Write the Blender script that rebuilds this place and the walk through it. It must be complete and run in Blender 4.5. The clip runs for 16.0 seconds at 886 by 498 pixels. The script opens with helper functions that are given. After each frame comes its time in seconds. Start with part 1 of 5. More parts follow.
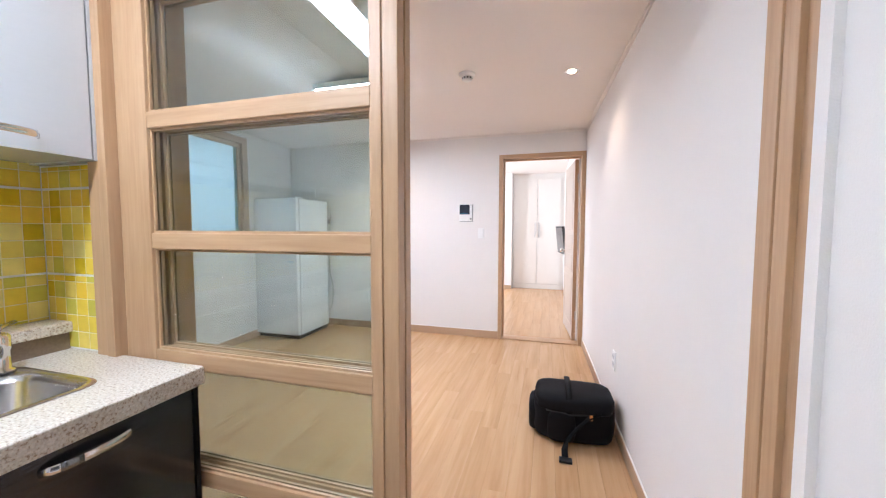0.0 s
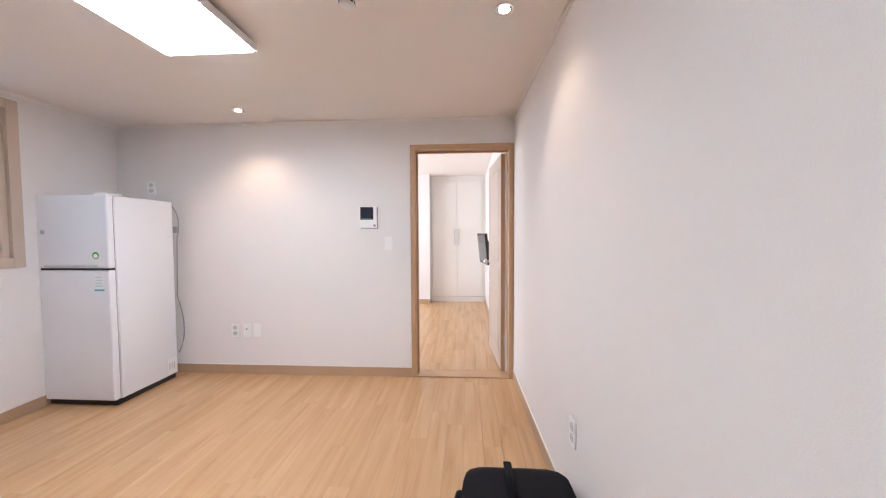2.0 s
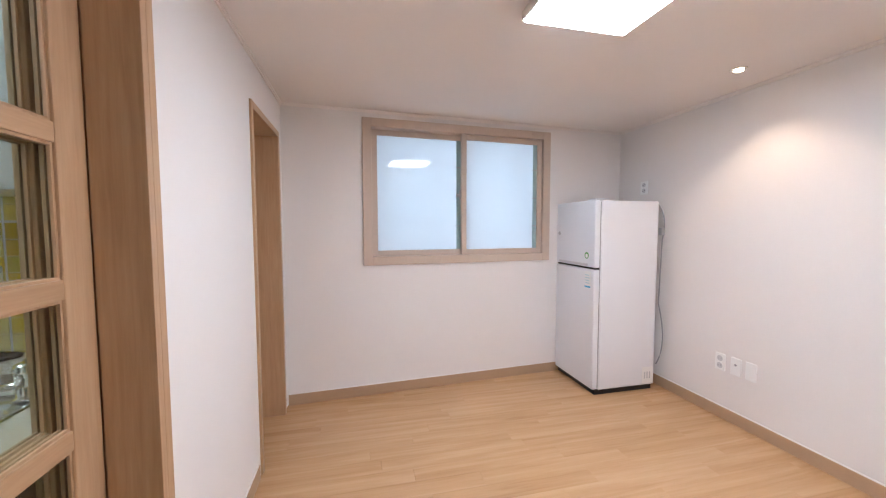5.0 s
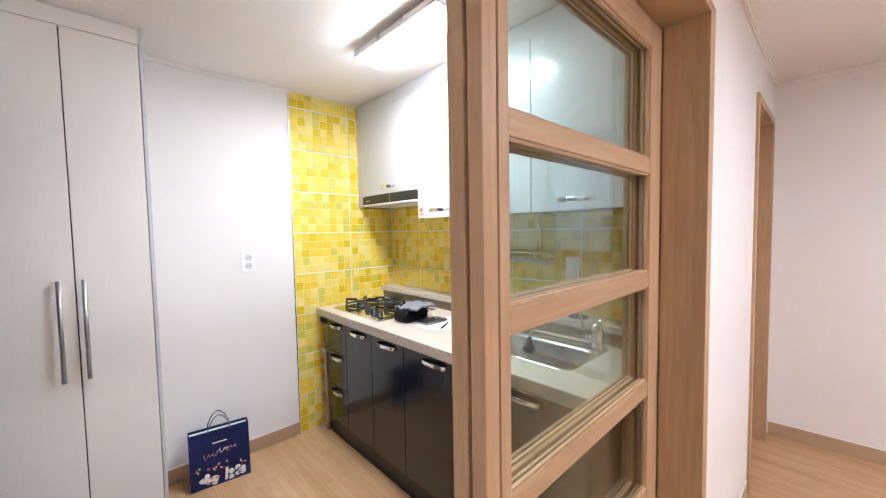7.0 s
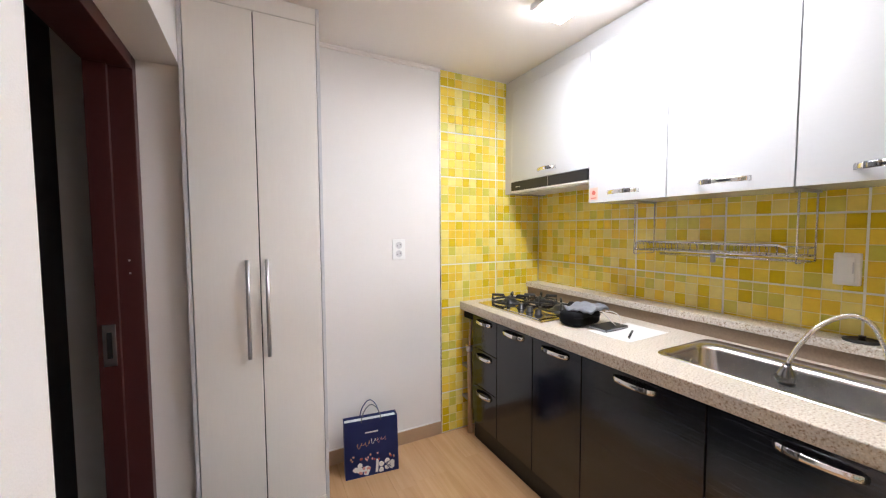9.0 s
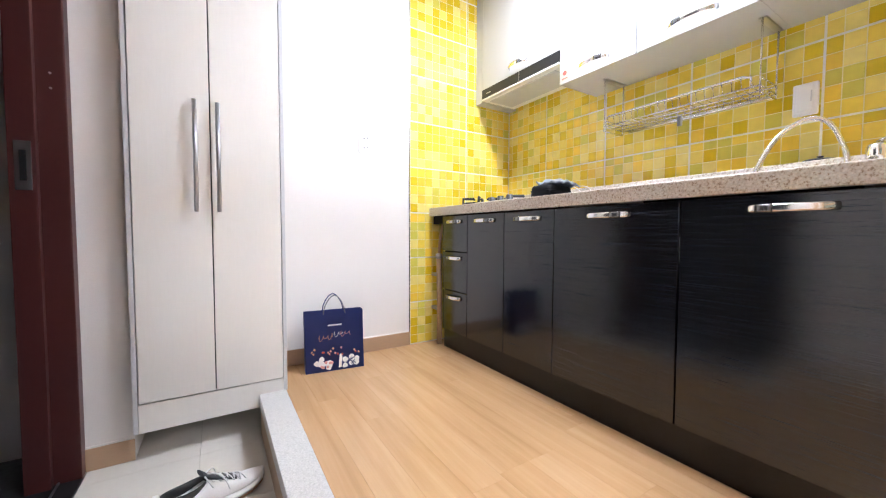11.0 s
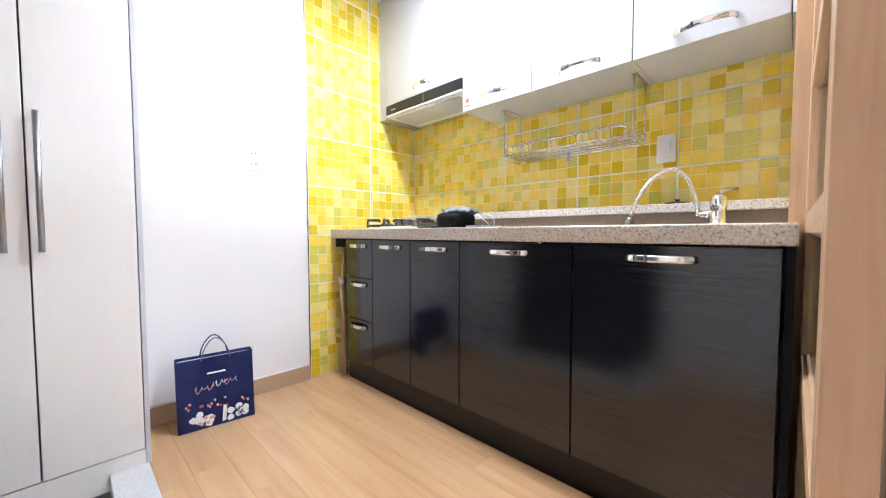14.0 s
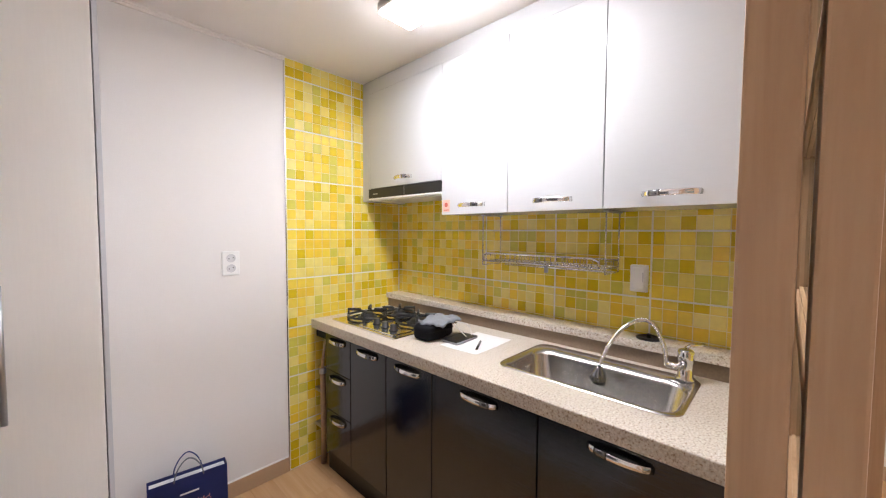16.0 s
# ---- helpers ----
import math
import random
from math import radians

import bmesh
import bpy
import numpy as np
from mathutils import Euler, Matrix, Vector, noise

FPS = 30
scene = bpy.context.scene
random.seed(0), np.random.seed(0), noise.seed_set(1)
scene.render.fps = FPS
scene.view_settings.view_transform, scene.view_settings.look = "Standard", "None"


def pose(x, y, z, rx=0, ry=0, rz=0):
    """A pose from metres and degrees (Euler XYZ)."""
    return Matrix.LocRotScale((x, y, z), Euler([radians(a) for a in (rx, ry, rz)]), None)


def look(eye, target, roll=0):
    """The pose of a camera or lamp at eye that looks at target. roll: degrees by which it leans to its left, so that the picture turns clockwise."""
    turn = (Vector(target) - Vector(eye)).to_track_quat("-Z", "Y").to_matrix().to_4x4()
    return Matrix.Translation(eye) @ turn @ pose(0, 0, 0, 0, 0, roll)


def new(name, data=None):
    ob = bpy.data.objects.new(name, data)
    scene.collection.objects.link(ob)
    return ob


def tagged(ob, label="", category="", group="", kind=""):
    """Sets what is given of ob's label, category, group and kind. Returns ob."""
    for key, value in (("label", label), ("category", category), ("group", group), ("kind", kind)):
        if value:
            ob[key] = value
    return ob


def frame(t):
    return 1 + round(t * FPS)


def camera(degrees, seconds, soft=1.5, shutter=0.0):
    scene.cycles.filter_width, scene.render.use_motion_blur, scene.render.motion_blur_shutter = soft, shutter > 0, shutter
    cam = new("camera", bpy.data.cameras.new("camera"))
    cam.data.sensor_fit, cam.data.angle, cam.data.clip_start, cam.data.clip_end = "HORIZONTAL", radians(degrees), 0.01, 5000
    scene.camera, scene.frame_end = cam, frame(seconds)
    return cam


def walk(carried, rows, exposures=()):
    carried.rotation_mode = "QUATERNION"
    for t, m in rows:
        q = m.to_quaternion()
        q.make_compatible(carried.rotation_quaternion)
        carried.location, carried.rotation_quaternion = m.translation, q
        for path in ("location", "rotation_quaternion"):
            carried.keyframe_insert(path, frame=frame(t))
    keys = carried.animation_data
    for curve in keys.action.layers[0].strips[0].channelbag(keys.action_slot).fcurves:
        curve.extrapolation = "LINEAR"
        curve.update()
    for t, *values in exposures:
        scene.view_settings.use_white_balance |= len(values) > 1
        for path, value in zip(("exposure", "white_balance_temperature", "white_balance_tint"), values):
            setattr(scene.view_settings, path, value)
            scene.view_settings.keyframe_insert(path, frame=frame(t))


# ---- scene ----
cam = camera(101.2, 16.0, soft=1.2)
PATH = [
    (0, (-0.376, -0.957, 1.303), (-0.93, 0.961, 1.183), 0.1),
    (0.5, (-0.419, -0.875, 1.315), (-0.622, 1.111, 1.202), -0.4),
    (1, (-0.387, -0.540, 1.317), (-0.527, 1.452, 1.212), -0.5),
    (1.5, (-0.372, -0.276, 1.341), (-0.507, 1.717, 1.24), -0.3),
    (2, (-0.416, -0.034, 1.326), (-0.547, 1.96, 1.239), -0.3),
    (2.5, (-0.421, 0.175, 1.321), (-0.627, 2.163, 1.244), -0.3),
    (3, (-0.445, 0.419, 1.328), (-0.98, 2.345, 1.262), -0.4),
    (3.2, (-0.42, 0.506, 1.325), (-1.191, 2.351, 1.266), -0.2),
    (5.3, (-0.526, 0.654, 1.413), (-2.517, 0.79, 1.287), -0.1),
    (5.5, (-0.494, 0.607, 1.414), (-2.488, 0.518, 1.285), 0.0),
    (6, (-0.437, 0.474, 1.426), (-2.354, -0.078, 1.293), -0.0),
    (6.5, (-0.361, 0.407, 1.424), (-2.066, -0.632, 1.31), -1.0),
    (7, (-0.254, 0.383, 1.433), (-1.615, -1.079, 1.329), -1.0),
    (7.5, (-0.175, 0.345, 1.439), (-1.181, -1.381, 1.348), -0.9),
    (8, (-0.111, 0.151, 1.497), (-0.989, -1.643, 1.385), -0.4),
    (10.5, (-0.204, -0.098, 0.9), (-1.227, -1.813, 0.804), 0.1),
    (11, (-0.165, -0.088, 0.724), (-1.223, -1.783, 0.635), 0.2),
    (11.5, (-0.146, -0.091, 0.602), (-1.215, -1.78, 0.531), 0.0),
    (12, (-0.144, -0.098, 0.571), (-1.223, -1.781, 0.501), 0.1),
    (12.5, (-0.171, -0.105, 0.577), (-1.35, -1.718, 0.509), -0.0),
    (13, (-0.201, -0.108, 0.581), (-1.569, -1.565, 0.514), 0.3),
    (13.5, (-0.19, -0.114, 0.63), (-1.636, -1.494, 0.57), 0.1),
    (14, (-0.232, -0.137, 0.864), (-1.671, -1.523, 0.775), -0.1),
    (14.5, (-0.265, -0.119, 1.164), (-1.683, -1.525, 1.07), 0.0),
    (15, (-0.292, -0.102, 1.323), (-1.691, -1.528, 1.224), -0.0),
    (15.5, (-0.281, -0.113, 1.389), (-1.69, -1.528, 1.291), 0.0),
    (16, (-0.319, -0.08, 1.419), (-1.767, -1.456, 1.325), 0.3),
]
walk(cam, [(t, look(eye, goal, roll)) for t, eye, goal, roll in PATH],
     [(0, 0.47, 5250, 7), (0.7, 0.36, 5200, 6.5), (1.5, 0.17, 5350, 7.5), (3.2, 0.15, 5500, 7), (5.5, 0.15, 5500, 8), (6.0, 0.2, 5500, 8), (6.5, 0.45, 5650, 10), (7.0, 0.55, 5650, 9), (7.6, 0.5, 5650, 9), (8.0, 0.05, 5950, 10), (8.2, 0.1, 5900, 10),
      (10.4, 0.78, 5950, 11), (11, 1.05, 5550, 9), (12.6, 1.06, 5400, 8.5), (13.3, 1.10, 5250, 7.5), (14.0, 1.05, 5350, 8), (14.5, 0.42, 5750, 10), (15, 0.15, 5900, 11), (16, 0.17, 6050, 13)])

# ---------------------------------------------------------------- light
def sky_world():
    w = bpy.data.worlds.new("world")
    w.use_nodes = True
    nt = w.node_tree
    sky = nt.nodes.new("ShaderNodeTexSky")
    sky.sky_type, sky.sun_disc = "NISHITA", False
    sky.sun_elevation, sky.sun_rotation = radians(40), radians(200)
    bg = nt.nodes["Background"]
    bg.inputs[1].default_value = 0.06
    nt.links.new(sky.outputs[0], bg.inputs[0])
    scene.world = w


sky_world()
LAMP_LIVING, LAMP_KITCHEN, SPOT = 49.0, 71.0, 18.0


def area_lamp(name, m, sx, sy, watts, col):
    d = bpy.data.lights.new(name, "AREA")
    d.shape, d.size, d.size_y, d.energy, d.color = "RECTANGLE", sx, sy, watts, col
    ob = new(name, d)
    ob.matrix_world = m
    return ob


# daylight in the living room's window opening
area_lamp("window_daylight", pose(-3.86, 1.57, 1.70, 0, -90, 0), 1.1, 1.6, 20, (0.88, 0.95, 1.0))
# warm fill lamp added to brighten the bedroom, at an unseen, assumed window
area_lamp("bedroom_fill", pose(-3.37, 5.4, 1.45, 0, -90, 0), 1.5, 1.8, 85, (1.0, 0.93, 0.88))


# ---------------------------------------------------------------- materials
def mat(name, col, rough=0.5, metal=0.0, grain=0.04, scale=30.0, bump=0.0, stretch=(1, 1, 1), stain=0.03, spec=0.5, coat=0.0):
    """Two scales of variation: a fine grain and soft stains."""
    m = bpy.data.materials.new(name)
    m.use_nodes = True
    nt = m.node_tree
    n, l = nt.nodes, nt.links
    b = n["Principled BSDF"]
    b.inputs["Roughness"].default_value = rough
    b.inputs["Metallic"].default_value = metal
    b.inputs["Specular IOR Level"].default_value = spec
    b.inputs["Coat Weight"].default_value = coat
    tc = n.new("ShaderNodeTexCoord")
    mp = n.new("ShaderNodeMapping")
    mp.inputs["Scale"].default_value = stretch
    l.new(tc.outputs["Object"], mp.inputs[0])
    f = n.new("ShaderNodeTexNoise")
    f.inputs["Scale"].default_value, f.inputs["Detail"].default_value = scale, 4
    l.new(mp.outputs[0], f.inputs["Vector"])
    c = n.new("ShaderNodeTexNoise")
    c.inputs["Scale"].default_value, c.inputs["Detail"].default_value = 1.7, 2
    l.new(tc.outputs["Object"], c.inputs["Vector"])
    sm = n.new("ShaderNodeMath")
    sm.operation = "MULTIPLY_ADD"
    l.new(f.outputs[0], sm.inputs[0])
    sm.inputs[1].default_value, sm.inputs[2].default_value = grain * 2, 1 - grain
    s2 = n.new("ShaderNodeMath")
    s2.operation = "MULTIPLY_ADD"
    l.new(c.outputs[0], s2.inputs[0])
    s2.inputs[1].default_value, s2.inputs[2].default_value = stain * 2, -stain
    ad = n.new("ShaderNodeMath")
    l.new(sm.outputs[0], ad.inputs[0])
    l.new(s2.outputs[0], ad.inputs[1])
    mx = n.new("ShaderNodeVectorMath")
    mx.operation = "SCALE"
    mx.inputs[0].default_value = col
    l.new(ad.outputs[0], mx.inputs["Scale"])
    l.new(mx.outputs[0], b.inputs["Base Color"])
    if bump:
        bp = n.new("ShaderNodeBump")
        bp.inputs["Strength"].default_value, bp.inputs["Distance"].default_value = bump, 0.002
        l.new(f.outputs[0], bp.inputs["Height"])
        l.new(bp.outputs[0], b.inputs["Normal"])
    return m


def glow(name, col, power):
    m = bpy.data.materials.new(name)
    m.use_nodes = True
    b = m.node_tree.nodes["Principled BSDF"]
    b.inputs["Base Color"].default_value = (0.9, 0.9, 0.9, 1)
    b.inputs["Emission Color"].default_value = (*col, 1)
    b.inputs["Emission Strength"].default_value = power
    return m


def glass(name, tint):
    m = bpy.data.materials.new(name)
    m.use_nodes = True
    nt = m.node_tree
    nt.nodes.clear()
    out = nt.nodes.new("ShaderNodeOutputMaterial")
    t = nt.nodes.new("ShaderNodeBsdfTransparent")
    t.inputs[0].default_value = (*tint, 1)
    g = nt.nodes.new("ShaderNodeBsdfGlossy")
    g.inputs["Roughness"].default_value = 0.01
    f = nt.nodes.new("ShaderNodeLayerWeight")
    p = nt.nodes.new("ShaderNodeMath")
    p.operation, p.inputs[1].default_value = "POWER", 4.0
    nt.links.new(f.outputs["Facing"], p.inputs[0])
    q = nt.nodes.new("ShaderNodeMath")
    q.operation, q.inputs[1].default_value, q.inputs[2].default_value = "MULTIPLY_ADD", 0.5, 0.032
    nt.links.new(p.outputs[0], q.inputs[0])
    mx = nt.nodes.new("ShaderNodeMixShader")
    nt.links.new(q.outputs[0], mx.inputs[0])
    nt.links.new(t.outputs[0], mx.inputs[1])
    nt.links.new(g.outputs[0], mx.inputs[2])
    nt.links.new(mx.outputs[0], out.inputs[0])
    return m


def frosted(name, col):
    m = bpy.data.materials.new(name)
    m.use_nodes = True
    nt = m.node_tree
    nt.nodes.clear()
    out = nt.nodes.new("ShaderNodeOutputMaterial")
    t = nt.nodes.new("ShaderNodeBsdfTranslucent")
    t.inputs[0].default_value = (*col, 1)
    d = nt.nodes.new("ShaderNodeBsdfDiffuse")
    d.inputs[0].default_value = (0.72, 0.76, 0.8, 1)
    g = nt.nodes.new("ShaderNodeBsdfGlossy")
    g.inputs["Roughness"].default_value = 0.04
    f = nt.nodes.new("ShaderNodeFresnel")
    f.inputs[0].default_value = 1.5
    no = nt.nodes.new("ShaderNodeTexNoise")
    no.inputs["Scale"].default_value = 3.0
    mr = nt.nodes.new("ShaderNodeMapRange")
    mr.inputs["To Min"].default_value, mr.inputs["To Max"].default_value = 0.3, 0.42
    nt.links.new(no.outputs[0], mr.inputs[0])
    a = nt.nodes.new("ShaderNodeMixShader")
    b = nt.nodes.new("ShaderNodeMixShader")
    nt.links.new(mr.outputs[0], a.inputs[0])
    nt.links.new(t.outputs[0], a.inputs[1])
    nt.links.new(d.outputs[0], a.inputs[2])
    nt.links.new(f.outputs[0], b.inputs[0])
    nt.links.new(a.outputs[0], b.inputs[1])
    nt.links.new(g.outputs[0], b.inputs[2])
    nt.links.new(b.outputs[0], out.inputs[0])
    return m


def ramp_mat(name, stops, rough, stretch, scale, per="object", bump=0.1, detail=6, coat=0.0, shift=1.0, weave=0.35, spec=0.5):
    """Colour from stretched grain, shifted piece by piece."""
    m = bpy.data.materials.new(name)
    m.use_nodes = True
    nt = m.node_tree
    n, l = nt.nodes, nt.links
    b = n["Principled BSDF"]
    b.inputs["Roughness"].default_value = rough
    b.inputs["Coat Weight"].default_value = coat
    b.inputs["Specular IOR Level"].default_value = spec
    tc = n.new("ShaderNodeTexCoord")
    oi = n.new("ShaderNodeObjectInfo")
    off = n.new("ShaderNodeVectorMath")
    off.operation = "MULTIPLY_ADD"
    l.new(oi.outputs["Random"], off.inputs[0])
    off.inputs[1].default_value = (7.3, 13.1, 3.7)
    l.new(tc.outputs["Object"], off.inputs[2])
    mp = n.new("ShaderNodeMapping")
    mp.inputs["Scale"].default_value = stretch
    l.new(off.outputs[0], mp.inputs[0])
    f = n.new("ShaderNodeTexNoise")
    f.inputs["Scale"].default_value, f.inputs["Detail"].default_value = scale, detail
    f.inputs["Roughness"].default_value, f.inputs["Distortion"].default_value = 0.62, weave
    l.new(mp.outputs[0], f.inputs["Vector"])
    sh = n.new("ShaderNodeMath")
    sh.operation = "MULTIPLY_ADD"
    l.new(oi.outputs["Random"], sh.inputs[0])
    sh.inputs[1].default_value = 0.12 * shift
    l.new(f.outputs[0], sh.inputs[2])
    r = n.new("ShaderNodeValToRGB")
    r.color_ramp.elements[0].position, r.color_ramp.elements[0].color = stops[0][0], (*stops[0][1], 1)
    r.color_ramp.elements[1].position, r.color_ramp.elements[1].color = stops[-1][0], (*stops[-1][1], 1)
    for p, c in stops[1:-1]:
        r.color_ramp.elements.new(p).color = (*c, 1)
    l.new(sh.outputs[0], r.inputs[0])
    l.new(r.outputs[0], b.inputs["Base Color"])
    bp = n.new("ShaderNodeBump")
    bp.inputs["Strength"].default_value, bp.inputs["Distance"].default_value = bump, 0.001
    l.new(f.outputs[0], bp.inputs["Height"])
    l.new(bp.outputs[0], b.inputs["Normal"])
    return m


def mosaic_mat():
    """Glazed cells: each one its own yellow or green."""
    m = bpy.data.materials.new("mosaic_glaze")
    m.use_nodes = True
    nt = m.node_tree
    n, l = nt.nodes, nt.links
    b = n["Principled BSDF"]
    b.inputs["Roughness"].default_value = 0.2
    g = n.new("ShaderNodeNewGeometry")
    oi = n.new("ShaderNodeObjectInfo")
    a = n.new("ShaderNodeMath")
    a.operation = "MULTIPLY_ADD"
    l.new(oi.outputs["Random"], a.inputs[0])
    a.inputs[1].default_value = 9.7
    l.new(g.outputs["Random Per Island"], a.inputs[2])
    w = n.new("ShaderNodeTexWhiteNoise")
    w.noise_dimensions = "1D"
    l.new(a.outputs[0], w.inputs["W"])
    r = n.new("ShaderNodeValToRGB")
    r.color_ramp.interpolation = "CONSTANT"
    cols = [(0.0, (0.84, 0.635, 0.07)), (0.20, (0.84, 0.67, 0.13)), (0.38, (0.68, 0.49, 0.008)), (0.54, (0.84, 0.585, 0.05)),
            (0.68, (0.655, 0.575, 0.085)), (0.82, (0.84, 0.71, 0.21))]
    r.color_ramp.elements[0].color = (*cols[0][1], 1)
    r.color_ramp.elements[1].position, r.color_ramp.elements[1].color = cols[1][0], (*cols[1][1], 1)
    for p, c in cols[2:]:
        r.color_ramp.elements.new(p).color = (*c, 1)
    l.new(w.outputs[0], r.inputs[0])
    no = n.new("ShaderNodeTexNoise")
    no.inputs["Scale"].default_value, no.inputs["Detail"].default_value = 22, 3
    tc = n.new("ShaderNodeTexCoord")
    l.new(tc.outputs["Object"], no.inputs["Vector"])
    mr = n.new("ShaderNodeMapRange")
    mr.inputs["To Min"].default_value, mr.inputs["To Max"].default_value = 0.86, 1.12
    l.new(no.outputs[0], mr.inputs[0])
    v = n.new("ShaderNodeVectorMath")
    v.operation = "SCALE"
    l.new(r.outputs[0], v.inputs[0])
    l.new(mr.outputs[0], v.inputs["Scale"])
    l.new(v.outputs[0], b.inputs["Base Color"])
    bp = n.new("ShaderNodeBump")
    bp.inputs["Strength"].default_value, bp.inputs["Distance"].default_value = 0.25, 0.0012
    l.new(no.outputs[0], bp.inputs["Height"])
    l.new(bp.outputs[0], b.inputs["Normal"])
    return m


def speckle_mat(name, base, dark, light, scale=110.0, rough=0.3):
    m = bpy.data.materials.new(name)
    m.use_nodes = True
    nt = m.node_tree
    n, l = nt.nodes, nt.links
    b = n["Principled BSDF"]
    b.inputs["Roughness"].default_value = rough
    tc = n.new("ShaderNodeTexCoord")
    f = n.new("ShaderNodeTexNoise")
    f.inputs["Scale"].default_value, f.inputs["Detail"].default_value = scale, 5
    l.new(tc.outputs["Object"], f.inputs["Vector"])
    v = n.new("ShaderNodeTexVoronoi")
    v.inputs["Scale"].default_value = scale * 1.1
    l.new(tc.outputs["Object"], v.inputs["Vector"])
    r = n.new("ShaderNodeValToRGB")
    r.color_ramp.elements[0].position, r.color_ramp.elements[0].color = 0.34, (*dark, 1)
    r.color_ramp.elements[1].position, r.color_ramp.elements[1].color = 0.62, (*light, 1)
    r.color_ramp.elements.new(0.44).color = (*base, 1)
    l.new(f.outputs[0], r.inputs[0])
    mr = n.new("ShaderNodeMapRange")
    mr.inputs["From Max"].default_value = 0.7
    mr.inputs["To Min"].default_value, mr.inputs["To Max"].default_value = 1.0, 0.8
    l.new(v.outputs["Distance"], mr.inputs[0])
    s = n.new("ShaderNodeVectorMath")
    s.operation = "SCALE"
    l.new(r.outputs[0], s.inputs[0])
    l.new(mr.outputs[0], s.inputs["Scale"])
    l.new(s.outputs[0], b.inputs["Base Color"])
    return m


M_PAPER = mat("wallpaper_white", (0.80, 0.772, 0.754), 0.75, grain=0.025, scale=260, bump=0.25, stain=0.02)
M_LEAF = mat("beige_door_film", (0.52, 0.44, 0.37), 0.5, grain=0.05, scale=30, stretch=(1, 1, 0.1))
M_CEIL = mat("ceiling_paper", (0.84, 0.79, 0.75), 0.8, grain=0.02, scale=180, bump=0.2, stain=0.02)
M_OAK = ramp_mat("oak_film", [(0.25, (0.40, 0.246, 0.130)), (0.55, (0.48, 0.309, 0.172)), (0.85, (0.545, 0.366, 0.215))], 0.42, (26, 26, 1.6), 2.2, bump=0.08)
M_OAKH = ramp_mat("oak_film_level", [(0.25, (0.40, 0.246, 0.130)), (0.55, (0.48, 0.309, 0.172)), (0.85, (0.545, 0.366, 0.215))], 0.42, (1.6, 1.6, 26), 2.2, bump=0.08)
M_FLOOR = ramp_mat("floor_laminate", [(0.22, (0.405, 0.228, 0.099)), (0.48, (0.515, 0.314, 0.153)), (0.66, (0.570, 0.362, 0.190)), (0.9, (0.63, 0.42, 0.238))], 0.27, (11, 0.6, 11), 1.7, bump=0.06, shift=0.7)
M_BASE = mat("baseboard_film", (0.46, 0.31, 0.19), 0.45, grain=0.08, scale=40, stretch=(1, 1, 8))
M_CAULK = mat("white_edge", (0.78, 0.76, 0.73), 0.6)
M_WHITE = mat("white_gloss_board", (0.56, 0.56, 0.57), 0.2, grain=0.02, scale=14, stretch=(1, 1, 12), stain=0.01, coat=0.3)
M_CREAM = mat("cream_board", (0.84, 0.815, 0.775), 0.22, grain=0.025, scale=10, stretch=(14, 14, 1), stain=0.015, coat=0.2)
M_EDGE = mat("grey_edge_band", (0.60, 0.60, 0.62), 0.4)
# near-black colour for the shade inside gaps between doors
M_GAPSHADE = mat("gap_shade", (0.03, 0.028, 0.026), 0.7)
M_BLACK = ramp_mat("black_grain_gloss", [(0.35, (0.005, 0.006, 0.009)), (0.55, (0.011, 0.012, 0.018)), (0.75, (0.030, 0.034, 0.046))], 0.065, (3, 3.4, 420), 1.4, bump=0.15, shift=0.2, coat=0.0, spec=0.7)
M_PLINTH = mat("black_plinth_gloss", (0.006, 0.006, 0.008), 0.22, spec=0.3)
M_HOB = mat("polished_hob_steel", (0.74, 0.72, 0.69), 0.12, metal=1.0, grain=0.03, scale=60)
M_TOE = mat("black_plinth", (0.007, 0.007, 0.008), 0.6, spec=0.12)
# brown-grey stone, darkened in colour for the shade below the ledge
M_STONESHADE = mat("shaded_stone_strip", (0.24, 0.175, 0.12), 0.5, grain=0.25, scale=120)
M_COUNTER = speckle_mat("speckled_stone", (0.67, 0.585, 0.485), (0.37, 0.27, 0.19), (0.79, 0.735, 0.66), 165)
M_SILL = speckle_mat("grey_stone_sill", (0.71, 0.69, 0.67), (0.63, 0.61, 0.59), (0.76, 0.74, 0.72), 170, 0.5)
M_STEEL = mat("brushed_steel", (0.62, 0.60, 0.58), 0.24, metal=1.0, grain=0.05, scale=60, stretch=(1, 30, 1))
M_CHROME = mat("chrome", (0.82, 0.82, 0.82), 0.14, metal=1.0, grain=0.01)
M_SATIN = mat("satin_aluminium", (0.52, 0.52, 0.54), 0.32, metal=1.0, grain=0.02)
M_INSERT = mat("dark_chrome_insert", (0.22, 0.22, 0.23), 0.2, metal=0.8)
M_PLASTIC = mat("white_plastic", (0.86, 0.86, 0.85), 0.35, grain=0.01, stain=0.01)
M_GREYPL = mat("grey_plastic", (0.35, 0.35, 0.36), 0.45)
M_BLACKPL = mat("black_plastic", (0.012, 0.012, 0.013), 0.4)
M_IRON = mat("black_enamel_iron", (0.012, 0.012, 0.012), 0.45, grain=0.2, scale=80, bump=0.2)
M_FRIDGE = mat("fridge_white_enamel", (0.78, 0.79, 0.83), 0.3, grain=0.015, scale=400, bump=0.08, stain=0.01)
M_SCREEN = mat("dark_screen", (0.01, 0.014, 0.03), 0.08)
M_RED = mat("red_brown_steel_frame", (0.06, 0.015, 0.014), 0.4, grain=0.1, scale=60)
